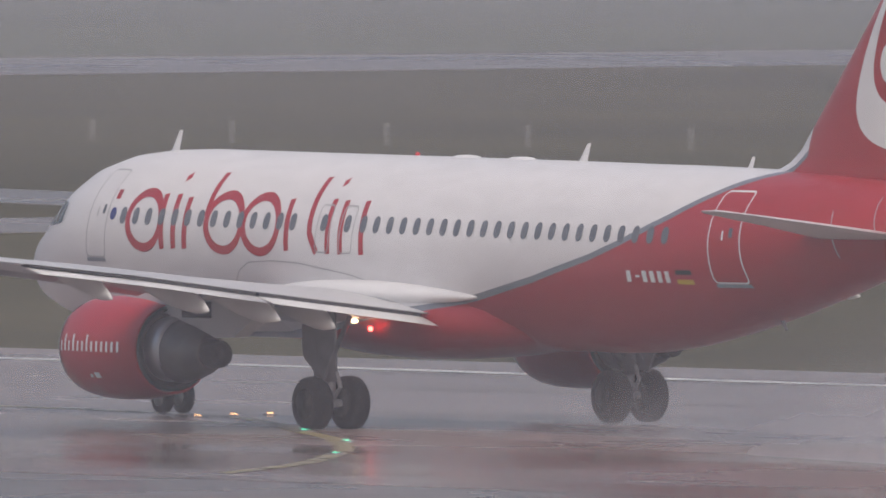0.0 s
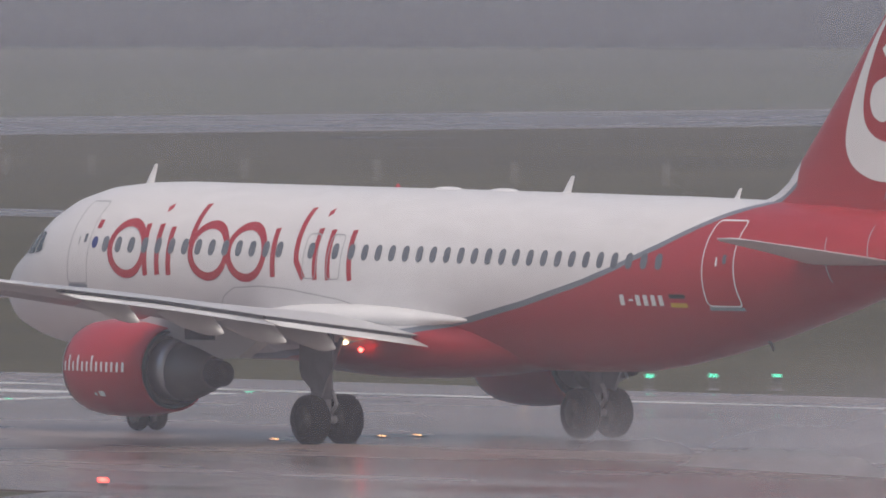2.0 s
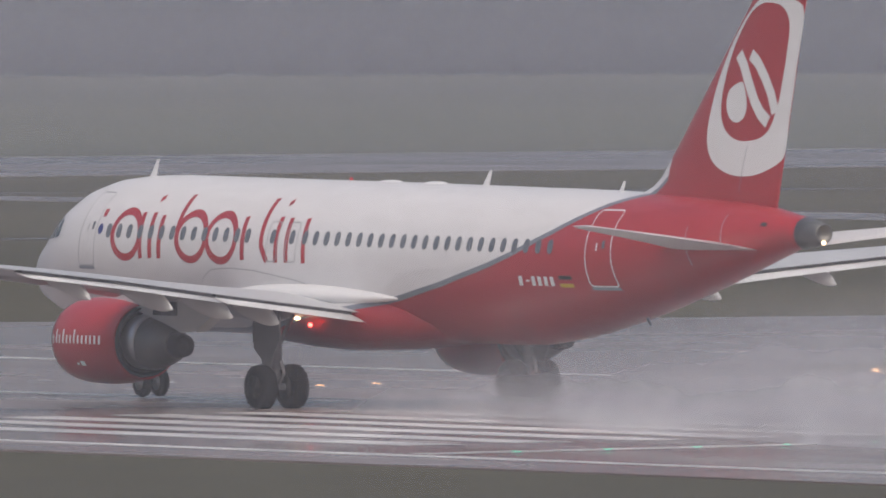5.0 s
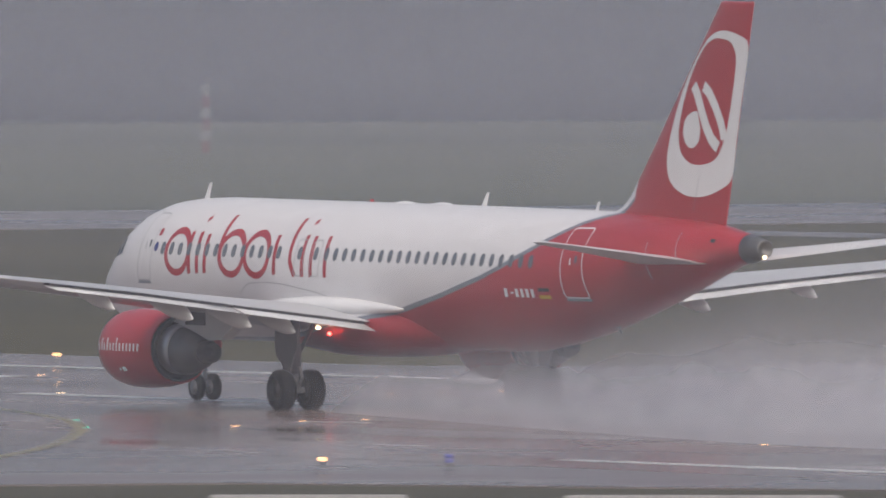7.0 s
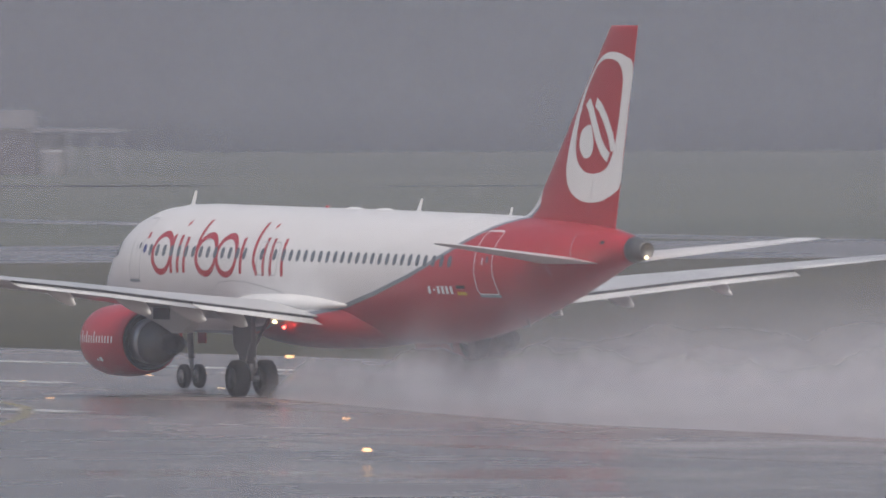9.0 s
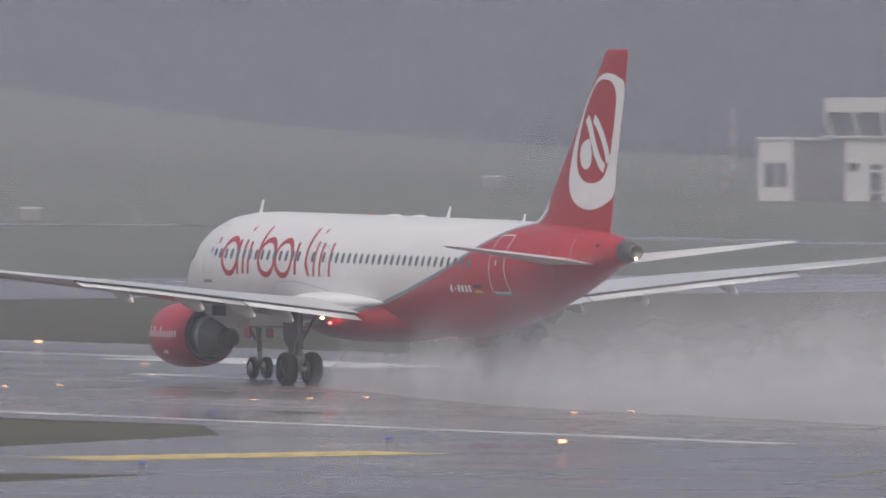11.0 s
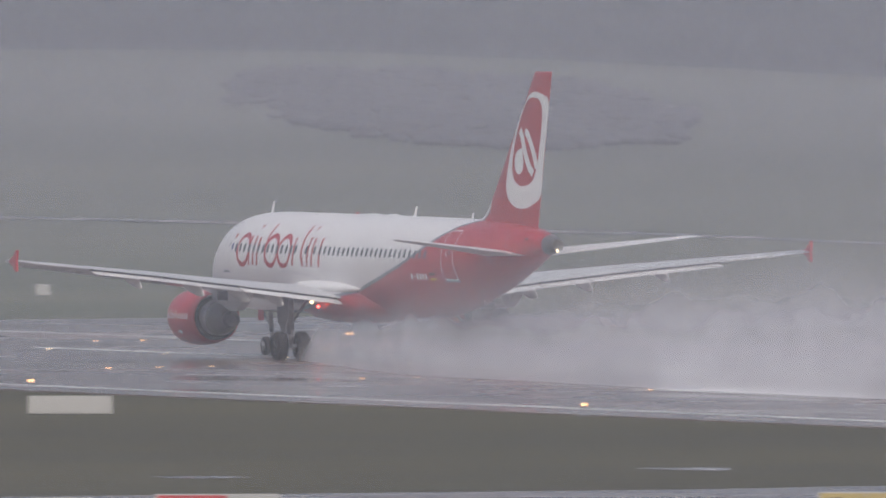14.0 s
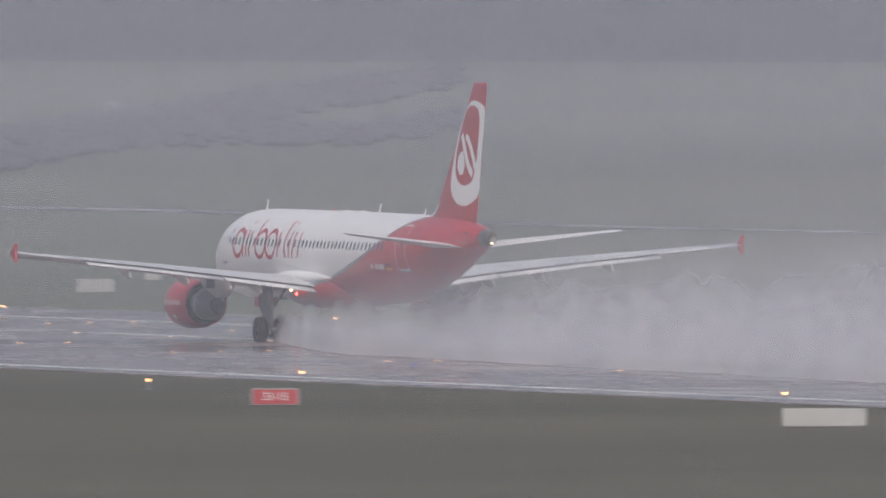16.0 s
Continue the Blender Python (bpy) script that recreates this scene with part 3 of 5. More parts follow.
def make_airliner():
    plane = new("airliner")
    tagged(plane, "white and red twin-jet airliner rolling on the wet runway", "airplane")
    n = 56
    rings = []
    st = sorted(set([f[0] for f in FUS] + [0.15, 0.55, 1.1, 1.7, 2.3, 3.0, 3.7, 4.8, 6.2, 9, 15, 21, 27.2, 29, 31, 33]))
    for s in st:
        top, bot, w = fus_at(s)
        c, h = (top + bot) / 2, (top - bot) / 2
        rings.append([P(s, w * math.cos(2 * math.pi * i / n), c + h * math.sin(2 * math.pi * i / n)) for i in range(n)])
    body = part("fuselage", loft(rings), M["paint"], plane, "white fuselage with red tail and grey dividing stripe", True)
    # belly fairing
    rings = []
    for u in range(17):
        s = 10.2 + 12.6 * u / 16
        k = math.sin(math.pi * min(1, (u + 0.15) / 16.3)) ** 0.55
        rings.append([P(s, 2.22 * k * math.copysign(abs(math.cos(a)) ** 0.75, math.cos(a)), 2.42 + (0.98 if math.sin(a) < 0 else 0.75) * k * math.copysign(abs(math.sin(a)) ** 0.8, math.sin(a))) for a in (2 * math.pi * i / 32 for i in range(32))])
    part("belly_fairing", loft(rings), M["paint"], plane, "red belly fairing", True)
    # fillet over the wing root
    for side in (1, -1):
        rings = []
        for u in range(13):
            s = 11.2 + 9.2 * u / 12
            k = math.sin(math.pi * min(1.0, (u + 0.25) / 12.5)) ** 0.8
            zc = float(np.interp(s, [11.2, 13, 16, 18.5, 20.4], [2.75, 2.97, 2.98, 2.98, 2.97]))
            rings.append(mirror([P(s, 1.75 + (0.5 if math.cos(a) > 0 else 0.3) * k * math.cos(a), zc - 0.10 + 0.30 * k * math.sin(a)) for a in (2 * math.pi * i / 20 for i in range(20))], side))
        part("wing_root_fillet", loft(rings), M["white"], plane, "white wing-root fillet", True)
    for pts, m in (([(33.3, 4.9), (33.35, 3.9)], "line"), ([(34.6, 5.2), (34.62, 4.3)], "line"), ([(10.65, 2.95), (10.93, 3.27)], "line"), ([(10.93, 3.27), (11.39, 3.47)], "line"), ([(11.39, 3.47), (12.4, 3.52)], "line"), ([(12.4, 3.52), (13.47, 3.48)], "line"), ([(13.47, 3.48), (15.46, 3.27)], "line"), ([(15.46, 3.27), (17.13, 2.96)], "line")):
        bm = bmesh.new()
        decal_strip(bm, seg(pts[0], pts[1], 6), 0.025, lambda s, z: skin(s, z, 0.012))
        part("panel_seam", bm, M[m], body)
    bm = bmesh.new()
    decal_strip(bm, seg((36.0, 4.98), (36.22, 4.96), 2), 0.1, lambda s, z: skin(s, z, 0.014))
    part("vent", bm, M["dark"], body, "small dark vent")
    # tail cone outlet
    part("tail_cone", loft(lathe([(NOSE_Y - 37.18, 0.405), (NOSE_Y - 37.6, 0.325), (NOSE_Y - 37.95, 0.255), (NOSE_Y - 37.99, 0.22), (NOSE_Y - 37.75, 0.17)], (0, 4.755), 24)), M["exhaust"], plane, "dark metal tail cone", True)
    bm = bmesh.new()
    bmesh.ops.create_uvsphere(bm, u_segments=12, v_segments=8, radius=0.055, matrix=Matrix.Translation(P(37.99, 0.03, 4.53)))
    part("tail_light", bm, M["lamp_white"], plane, "lit white tail light", True)
    bm = bmesh.new()
    bmesh.ops.create_uvsphere(bm, u_segments=12, v_segments=8, radius=0.055, matrix=Matrix.Translation(P(17.02, 2.36, 2.14)))
    part("beacon", bm, M["beacon"], plane, "lit red beacon under the belly", True)
    bm = bmesh.new()
    bmesh.ops.create_uvsphere(bm, u_segments=12, v_segments=8, radius=0.065, matrix=Matrix.Translation(P(16.5, 2.44, 2.30)) @ Matrix.Diagonal((1, 2.0, 0.8, 1)))
    part("service_light", bm, M["lamp_white"], plane, "lit warm lamp at the wing root", True)
    for side in (1, -1):
        make_wing(plane, side)
        make_engine(plane, side)
        make_main_gear(plane, side)
        make_tailplane(plane, side)
    make_nose_gear(plane)
    make_fin(plane)
    # cabin windows
    st_w = [6.05 + 0.546 * i for i in range(14)] + [14.42, 15.38, 16.02] + [16.55 + 0.5405 * i for i in range(22)]
    for s in st_w:
        zw = 4.405 - 0.0045 * (s - 6)
        bm = bmesh.new()
        o = rounded((s, zw), 0.25, 0.37, 0.12, 4)
        c = bm.verts.new(P(s, skin(s, zw, 0.014), zw))
        vs = [bm.verts.new(P(a, skin(a, b, 0.014), b)) for a, b in o]
        for i in range(len(vs)):
            bm.faces.new((c, vs[i], vs[(i + 1) % len(vs)]))
        part("cabin_window", bm, M["window"], body, "")
    # doors and exits, drawn by their seams
    for c, w, h, m, wd in (((4.93, 4.43), 0.86, 1.9, "line", 0.035), ((29.93, 4.29), 1.04, 1.93, "white", 0.036), ((14.42, 4.24), 0.52, 1.02, "line", 0.03), ((15.38, 4.235), 0.52, 1.02, "line", 0.03)):
        bm = bmesh.new()
        decal_strip(bm, dense(rounded(c, w, h, 0.12)), wd, lambda s, z: skin(s, z, 0.016), True)
        door = part("door_seam", bm, M[m], body, "outlined cabin door")
        if h > 1.5:
            bm = bmesh.new()
            decal_strip(bm, seg((c[0] - 0.05, c[1] - 0.06), (c[0] - 0.05, c[1] + 0.14), 3), 0.06, lambda s, z: skin(s, z, 0.018))
            part("door_handle", bm, M["white"] if m == "white" else M["line"], door)
            bm = bmesh.new()
            decal_strip(bm, seg((c[0] + 0.22, c[1] + 0.0), (c[0] + 0.22, c[1] + 0.2), 3), 0.12, lambda s, z: skin(s, z, 0.018))
            part("door_window", bm, M["window"], door)
            bm = bmesh.new()
            decal_strip(bm, seg((c[0] - w / 2, c[1] - h / 2 - 0.06), (c[0] + w / 2, c[1] - h / 2 - 0.06), 6), 0.08, lambda s, z: skin(s, z, 0.018))
            part("door_sill", bm, M["grey"], door)
    # large red emblem shapes on the flank: rings, slanted bars and dots
    sk = lambda s, z: skin(s, z, 0.011)
    shapes = [("ring_shape", ring((6.97, 4.32), 0.70, 0.60, -0.12), 0.195, True), ("bar_shape", seg((7.60, 4.90), (7.82, 3.70), 8), 0.19, False),
              ("bar_shape", seg((8.14, 4.90), (8.30, 3.72), 8), 0.19, False), ("dot_shape", seg((7.98, 5.22), (8.12, 5.31), 2), 0.15, False),
              ("bar_shape", seg((8.64, 4.84), (8.76, 3.72), 8), 0.19, False),
              ("ring_shape", ring((10.30, 4.31), 0.73, 0.60, -0.12), 0.195, True), ("bar_shape", seg((9.48, 5.38), (9.54, 4.45), 8), 0.19, False),
              ("ring_shape", ring((11.82, 4.30), 0.72, 0.60, -0.12), 0.195, True), ("bar_shape", seg((12.84, 4.86), (12.98, 3.74), 8), 0.19, False),
              ("bar_shape", seg((13.74, 5.34), (13.84, 4.34), 8) + seg((13.88, 4.14), (14.2, 3.72), 5), 0.19, False),
              ("bar_shape", seg((14.56, 4.88), (14.66, 3.70), 8), 0.19, False), ("dot_shape", seg((14.46, 5.20), (14.60, 5.28), 2), 0.15, False),
              ("bar_shape", seg((15.06, 4.86), (15.18, 3.70), 8), 0.19, False), ("bar_shape", seg((15.90, 4.86), (16.04, 3.70), 8), 0.19, False)]
    for nm, pts, w, cl in shapes:
        bm = bmesh.new()
        decal_strip(bm, pts, w, sk, cl)
        part(nm, bm, M["red"], body, "red painted shape")
    # registration as plain bars, a small flag, round badge
    for i in range(6):
        if i == 1:
            a, b, wd = (26.82, 3.43), (26.96, 3.43), 0.05
        else:
            s0 = 26.58 + i * 0.265 + (0.02 if i else 0)
            a, b, wd = (s0, 3.31), (s0, 3.55), 0.15
        bm = bmesh.new()
        decal_strip(bm, seg(a, b, 2), wd, sk)
        part("marking_bar", bm, M["white"], body, "white painted bar")
    for k, m in enumerate(("black", "red", "gold")):
        bm = bmesh.new()
        decal_strip(bm, seg((28.22, 3.53 - k * 0.1), (28.74, 3.53 - k * 0.1), 3), 0.1, sk)
        part("flag_stripe", bm, M[m], body, "")
    bm = bmesh.new()
    decal_strip(bm, ring((5.58, 4.44), 0.06, 0.075, n=14), 0.13, sk, True)
    part("round_badge", bm, M["blue"], body, "small blue badge")
    bm = bmesh.new()
    decal_strip(bm, seg((5.48, 4.86), (5.66, 4.86), 2), 0.2, sk)
    part("square_badge", bm, M["red"], body, "")
    # cockpit panes
    for pts in ([(1.35, 4.16), (2.0, 4.12), (2.15, 4.62), (1.78, 4.60)], [(2.08, 4.12), (2.62, 4.14), (2.66, 4.66), (2.22, 4.66)], [(2.70, 4.15), (3.05, 4.22), (3.0, 4.62), (2.74, 4.66)]):
        for sd in (1, -1):
            bm = bmesh.new()
            grid = []
            for i in range(4):
                a = [pts[0][c] + (pts[1][c] - pts[0][c]) * i / 3 for c in (0, 1)]
                b = [pts[3][c] + (pts[2][c] - pts[3][c]) * i / 3 for c in (0, 1)]
                grid.append([bm.verts.new(mirror([P(a[0] + (b[0] - a[0]) * j / 3, skin(a[0] + (b[0] - a[0]) * j / 3, a[1] + (b[1] - a[1]) * j / 3, 0.02), a[1] + (b[1] - a[1]) * j / 3)], sd)[0]) for j in range(4)])
            for i in range(3):
                for j in range(3):
                    bm.faces.new((grid[i][j], grid[i + 1][j], grid[i + 1][j + 1], grid[i][j + 1]))
            part("cockpit_pane", bm, M["glass"], body, "dark cockpit pane")
    # aerials and domes on the spine
    for s, h, ch in ((5.35, 0.44, 0.34), (22.0, 0.38, 0.34), (28.5, 0.24, 0.22)):
        rings = [[P(s - ch + k * ch * 1.1 + a * c2, b * 0.03, fus_at(s)[0] - 0.03 + k * (h + 0.03)) for a, b in ((0, 0), (0.35, 1), (1, 0), (0.35, -1))] for k, c2 in ((0, ch), (1, ch * 0.4))]
        part("blade_aerial", loft(rings), M["white"], body, "white blade aerial")
    for s in (17.2, 19.4):
        bm = bmesh.new()
        bmesh.ops.create_uvsphere(bm, u_segments=16, v_segments=8, radius=0.5, matrix=Matrix.Translation(P(s, 0, fus_at(s)[0] - 0.01)) @ Matrix.Diagonal((0.4, 1, 0.12, 1)))
        part("aerial_dome", bm, M["white"], body, "", True)
    bm = bmesh.new()
    bmesh.ops.create_uvsphere(bm, u_segments=10, v_segments=6, radius=0.055, matrix=Matrix.Translation(P(15.2, 0, 5.83)))
    part("top_beacon", bm, M["red"], body, "small red beacon on the spine", True)
    for s, z in ((24.0, 1.72), (29.6, 2.45)):
        bm = bmesh.new()
        tube(bm, P(s, 0, z + 0.1), P(s + 0.18, 0, z - 0.14), 0.05, 0.025, 8)
        part("drain_mast", bm, M["grey"], body, "")
    return plane


airliner = make_airliner()

# ---------------------------------------------------------------- paving and markings
slab("entry_taxiway", [(270, 250), (270, 391), (250, 372), (120, 240), (120, 180)], 0.045, M["taxiway"], "wet grey taxiway joining the runway", "taxiway")
slab("near_taxiway", [(272, 447), (272, 652), (262, 636), (256, 620), (233, 594), (218, 587.5), (196, 584), (120, 575), (120, 556), (205, 566), (226, 573), (232, 566),
                      (214, 548), (150, 520), (150, 440), (236, 478), (250, 476)], 0.045, M["taxiway"], "wet grey taxiway fanning into the runway", "taxiway")
slab("far_taxiway", [(324, 526), (324, 622), (336, 612), (352, 606), (374, 602), (404, 602), (470, 612), (470, 590), (392, 580), (368, 556), (345, 540)],
     0.025, M["taxiway"], "wet grey taxiway leaving the runway", "taxiway")
slab("service_road", [(440, 560), (452, 574), (500, 720), (512, 840), (508, 1000), (516, 1240), (524, 1240), (516, 1000), (522, 838), (510, 716), (468, 590), (452, 560)],
     0.02, M["taxiway"], "narrow wet service road through the grass", "road")


def ground_z(pan, r):
    """Height of the ground sheet between its rings."""
    rings = [40 * 1.09 ** i for i in range(57)]
    return float(np.interp(r, rings, [rise(pan, q) for q in rings]))


def make_field_track(pts, wide):
    """A pale track that follows the foot of the hill; pts are (bearing, distance)."""
    bm = bmesh.new()
    rows = []
    for i in range(101):
        a = pts[0][0] + (pts[-1][0] - pts[0][0]) * i / 100
        r = float(np.interp(a, [q[0] for q in pts[::-1]], [q[1] for q in pts[::-1]]))
        rows.append([bm.verts.new((-q * math.sin(radians(a)), q * math.cos(radians(a)), ground_z(a, q) + 0.06)) for q in (r - wide / 2, r, r + wide / 2)])
    for a, b in zip(rows, rows[1:]):
        for k in (0, 1):
            bm.faces.new((a[k], a[k + 1], b[k + 1], b[k]))
    bmesh.ops.recalc_face_normals(bm, faces=bm.faces)
    tagged(part("field_track", bm, M["taxiway"]), "pale wet track along the foot of the hill", "road", kind="structure")


make_field_track([(-16.2, 1520), (-17.2, 1502), (-18.13, 1458), (-18.94, 1436), (-19.52, 1418), (-20.37, 1398), (-21.0, 1368), (-21.9, 1356), (-22.6, 1366)], 7.0)


def stripe(name, x0, x1, y0, y1, z=0.056, mat="marking", label="worn white paint on wet asphalt", lean=0.0):
    """A painted bar with ragged ends."""
    bm = bmesh.new()
    n = max(2, min(40, int((y1 - y0) / 3)))
    rows = []
    for i in range(n + 1):
        y = y0 + (y1 - y0) * i / n
        e = 0.05
        rows.append((bm.verts.new((x0 + lean * (y - y0) + random.uniform(-e, e), y, z)), bm.verts.new((x1 + lean * (y - y0) + random.uniform(-e, e), y, z))))
    for a, b in zip(rows, rows[1:]):
        bm.faces.new((a[0], a[1], b[1], b[0]))
    ob = part(name, bm, M[mat])
    return tagged(ob, label, "runway marking", kind="structure")


stripe("edge_line", 270.1, 271.0, 399.5, 494, lean=-0.0128)
stripe("edge_line", 265.2, 266.1, 600, 1500, lean=-0.0098)
for i in range(24):
    stripe("centre_dash", 297.8, 298.7, 500 + i * 50, 530 + i * 50)
for i in range(13):
    x = 275.2 + i * 3.6
    if abs(x + 0.9 - 298.2) > 2.2:
        stripe("threshold_bar", x, x + 1.8, 455 + 0.22 * (x - 276), 485 + 0.22 * (x - 276))
for xa in (280.5, 309.5):
    stripe("aiming_block", xa + 1.0, xa + 6.3, 739, 764)
    stripe("touchdown_bar", xa - 3.4 if xa < 300 else xa, xa - 2.2 if xa < 300 else xa + 1.2, 604, 619)
bm = bmesh.new()
for i in range(30):
    a, b = 271 + i * 1.7, 271 + (i + 1) * 1.7
    ya, yb = 446.6 + 0.28 * (a - 271), 446.6 + 0.28 * (b - 271)
    bm.faces.new([bm.verts.new(q) for q in ((a, ya, 0.056), (b, yb, 0.056), (b, yb + 1.1, 0.056), (a, ya + 1.1, 0.056))])
tagged(part("threshold_line", bm, M["marking"]), "white paint line across the wet asphalt", "runway marking", kind="structure")


def curve_line(name, pts, width, mat, label):
    """A painted line bent through its points."""
    fine = []
    m = len(pts)
    for i in range(m - 1):
        p0, p1, p2, p3 = pts[max(i - 1, 0)], pts[i], pts[i + 1], pts[min(i + 2, m - 1)]
        for k in range(8):
            t = k / 8
            fine.append(tuple(0.5 * (2 * p1[c] + (p2[c] - p0[c]) * t + (2 * p0[c] - 5 * p1[c] + 4 * p2[c] - p3[c]) * t * t + (3 * p1[c] - p0[c] - 3 * p2[c] + p3[c]) * t ** 3) for c in (0, 1)))
    fine.append(pts[-1])
    bm = bmesh.new()
    rows = []
    for i, q in enumerate(fine):
        a, b = fine[max(i - 1, 0)], fine[min(i + 1, len(fine) - 1)]
        d = Vector((b[0] - a[0], b[1] - a[1])).normalized()
        rows.append([bm.verts.new((q[0] - d.y * width / 2 * k, q[1] + d.x * width / 2 * k, 0.060)) for k in (-1, 1)])
    for a, b in zip(rows, rows[1:]):
        bm.faces.new((a[0], a[1], b[1], b[0]))
    bmesh.ops.recalc_face_normals(bm, faces=bm.faces)
    tagged(part(name, bm, M[mat]), label, "taxi line", kind="structure")
    return fine


curve_line("edge_line", [(323, 300), (324.2, 402), (325.2, 425), (324.4, 460), (323.7, 500), (323.0, 530), (319.5, 610), (317, 650), (314.2, 705), (314.0, 900), (314.0, 1500)], 0.9, "marking", "worn white edge line on wet asphalt")
CURVES = [
    [(267.9, 353.6), (273.1, 358.0), (276.7, 361.8), (280.6, 366.3), (285.4, 373.0), (288.4, 378.0), (292.3, 384.3), (295.6, 391.5), (297.4, 408)],
    [(252, 495.2), (257.4, 502.4), (263.0, 510.8), (269.4, 521.4), (275.2, 531.8), (279.9, 541.3), (282.6, 547.6), (285.8, 556.3), (290.4, 570)],
    [(247.6, 555.8), (256.3, 569.2), (265.3, 583.2), (271.9, 595.5), (278.1, 608.5), (281.5, 617.3), (289, 640)],
]
for c in CURVES:
    curve_line("yellow_lead_line", c, 0.38, "yellow", "faded yellow lead-in line on wet paving")
M["hold"] = surface("yellow_hold_paint", (0.70, 0.54, 0.20), 0.6, vary=0.2, scale=0.6)
for i in range(2):
    for k in range(8):
        x = 237.6 + k * 1.6
        a, b = (x, 585.4 + 0.4 * (x - 237.6) + i * 2.8), (x + 1.3, 585.9 + 0.4 * (x - 237.6) + i * 2.8)
        curve_line("yellow_hold_dash", [a, ((a[0] + b[0]) / 2, (a[1] + b[1]) / 2), b], 2.5, "hold", "yellow holding dash on wet paving")

# water lying in the grass
puddle_water = surface("standing_water", (0.10, 0.10, 0.11), 0.06, vary=0.1, scale=0.5)
for x, y, a, b in ((212, 610.5, 1.8, 2.6), (229.6, 618.0, 1.8, 2.6), (372, 700, 9, 3), (455, 770, 14, 3), (520, 905, 18, 5), (560, 900, 16, 4), (612, 1342, 16, 10), (640, 1330, 12, 6), (300, 361, 2.0, 0.8), (661.4, 929, 5.0, 1.6), (687, 971, 5.0, 6.0), (620, 1339.5, 9, 5)):
    bm = bmesh.new()
    vs = []
    for i in range(28):
        t = 2 * math.pi * i / 28
        k = 0.75 + 0.5 * noise.noise(Vector((math.cos(t) * 1.3 + x, math.sin(t) * 1.3 + y, 0)))
        vs.append(bm.verts.new((x + a * k * math.cos(t), y + b * k * math.sin(t), 0.064 if 264 < x < 332 else 0.02)))
    bm.faces.new(vs)
    tagged(part("puddle", bm, puddle_water), "pale puddle lying in wet grass", "puddle", kind="structure")

# ---------------------------------------------------------------- lights of the field


def lamp(kind, glow):
    """A field light: a low cast housing, or a stalk, with a glowing lens."""
    tall = kind == "stalk"
    base = new("runway_light")
    bm = bmesh.new()
    tube(bm, (0, 0, 0), (0, 0, 0.035), 0.16, 0.13, 16)
    if tall:
        tube(bm, (0, 0, 0.03), (0, 0, 0.26), 0.035, 0.035, 10)
        tube(bm, (0, 0, 0.24), (0, 0, 0.31), 0.07, 0.09, 14)
    part("housing", bm, M["strut"], base, "grey cast housing")
    bm = bmesh.new()
    z = 0.37 if tall else 0.05
    bmesh.ops.create_uvsphere(bm, u_segments=14, v_segments=8, radius=0.5, matrix=Matrix.Translation((0, 0, z)) @ Matrix.Diagonal((0.13 if tall else 0.065, 0.13 if tall else 0.065, 0.11 if tall else 0.04, 1)))
    part("lens", bm, M[glow], base, "lit lens", True)
    return base


def row_of(kind, glow, label, group, places, z=0.05):
    first = lamp(kind, glow)
    tagged(first, label, "runway light", group)
    first.matrix_basis = pose(places[0][0], places[0][1], z)
    for x, y in places[1:]:
        copy_thing(first, pose(x, y, z))


row_of("stalk", "lamp_amber", "lit warm runway edge light on a short stalk", "runway edge lights", [(256.4, 482.6), (253.4, 532.8), (253.4, 588.0), (261.6, 659.0), (259.6, 708.5), (259.5, 766.5), (259.4, 824.5), (259.2, 884.0), (247.6, 806.3)] + [(float(np.interp(455.6 + 54.5 * i, [455, 510, 728, 1000], [327, 323.6, 315.5, 316.5])), 455.6 + 54.5 * i) for i in range(13)])
NEAR_ROWS = [619.5, 649.0, 675.5, 702.4, 729.0, 757.5, 788.5, 818.0, 848.0, 878.5, 908.5, 938.5, 969.0]
row_of("flush", "lamp_amber", "lit flush touchdown light in the runway", "touchdown lights",
       [(281.6, 505.6), (283.8, 506.0), (280.5, 533.0), (285.1, 537.8), (287.7, 539.0), (283.3, 567.8), (279.4, 588.9)]
       + [(280.1 + 2.7 * k, y + 1.7 * k) for y in NEAR_ROWS for k in range(3)] + [(306.0 + 2.5 * k, 513 + 29.4 * i + 1.2 * k) for i in range(18) for k in range(3)])
row_of("flush", "lamp_white", "lit flush centre-line light in the runway", "centre-line lights", [(298.2 - min(2.0, 0.010 * 14.7 * i), 577.5 + 14.75 * i) for i in range(32)])
row_of("flush", "lamp_amber", "lit flush approach light before the threshold", "approach lights", [(294.1 + 1.22 * k, y + 0.3 * k) for y in (359.8, 389.2, 419.6) for k in range(5)])
row_of("flush", "lamp_green", "lit green threshold light in the paving", "threshold lights", [(273.2 + 3.05 * k, 446.4 + 0.29 * 3.05 * k) for k in range(17)])
row_of("stalk", "lamp_green", "lit green threshold light on a short stalk", "threshold wing lights", [(332.4, 457.7), (334.1, 457.3), (335.3, 456.2)])
row_of("flush", "lamp_green", "lit green lead-in light on the yellow line", "lead-in lights", [(288.7, 378.3), (284.1, 370.8), (278.0, 363.2), (280.5, 542.3), (276.2, 533.4)])
row_of("stalk", "lamp_red", "lit red stop light on a short stalk", "stop lights", [(262.9, 381.3)])
row_of("stalk", "lamp_blue", "small blue taxiway light on a short stalk", "taxiway lights", [(263.0, 637.6), (230.6, 564.1), (261.1, 484.8), (251.0, 595.1), (258.7, 480.3), (270.5, 845.0)], 0.03)

# ---------------------------------------------------------------- signs


def face_camera(x, y):
    return math.degrees(math.atan2(-x, y))


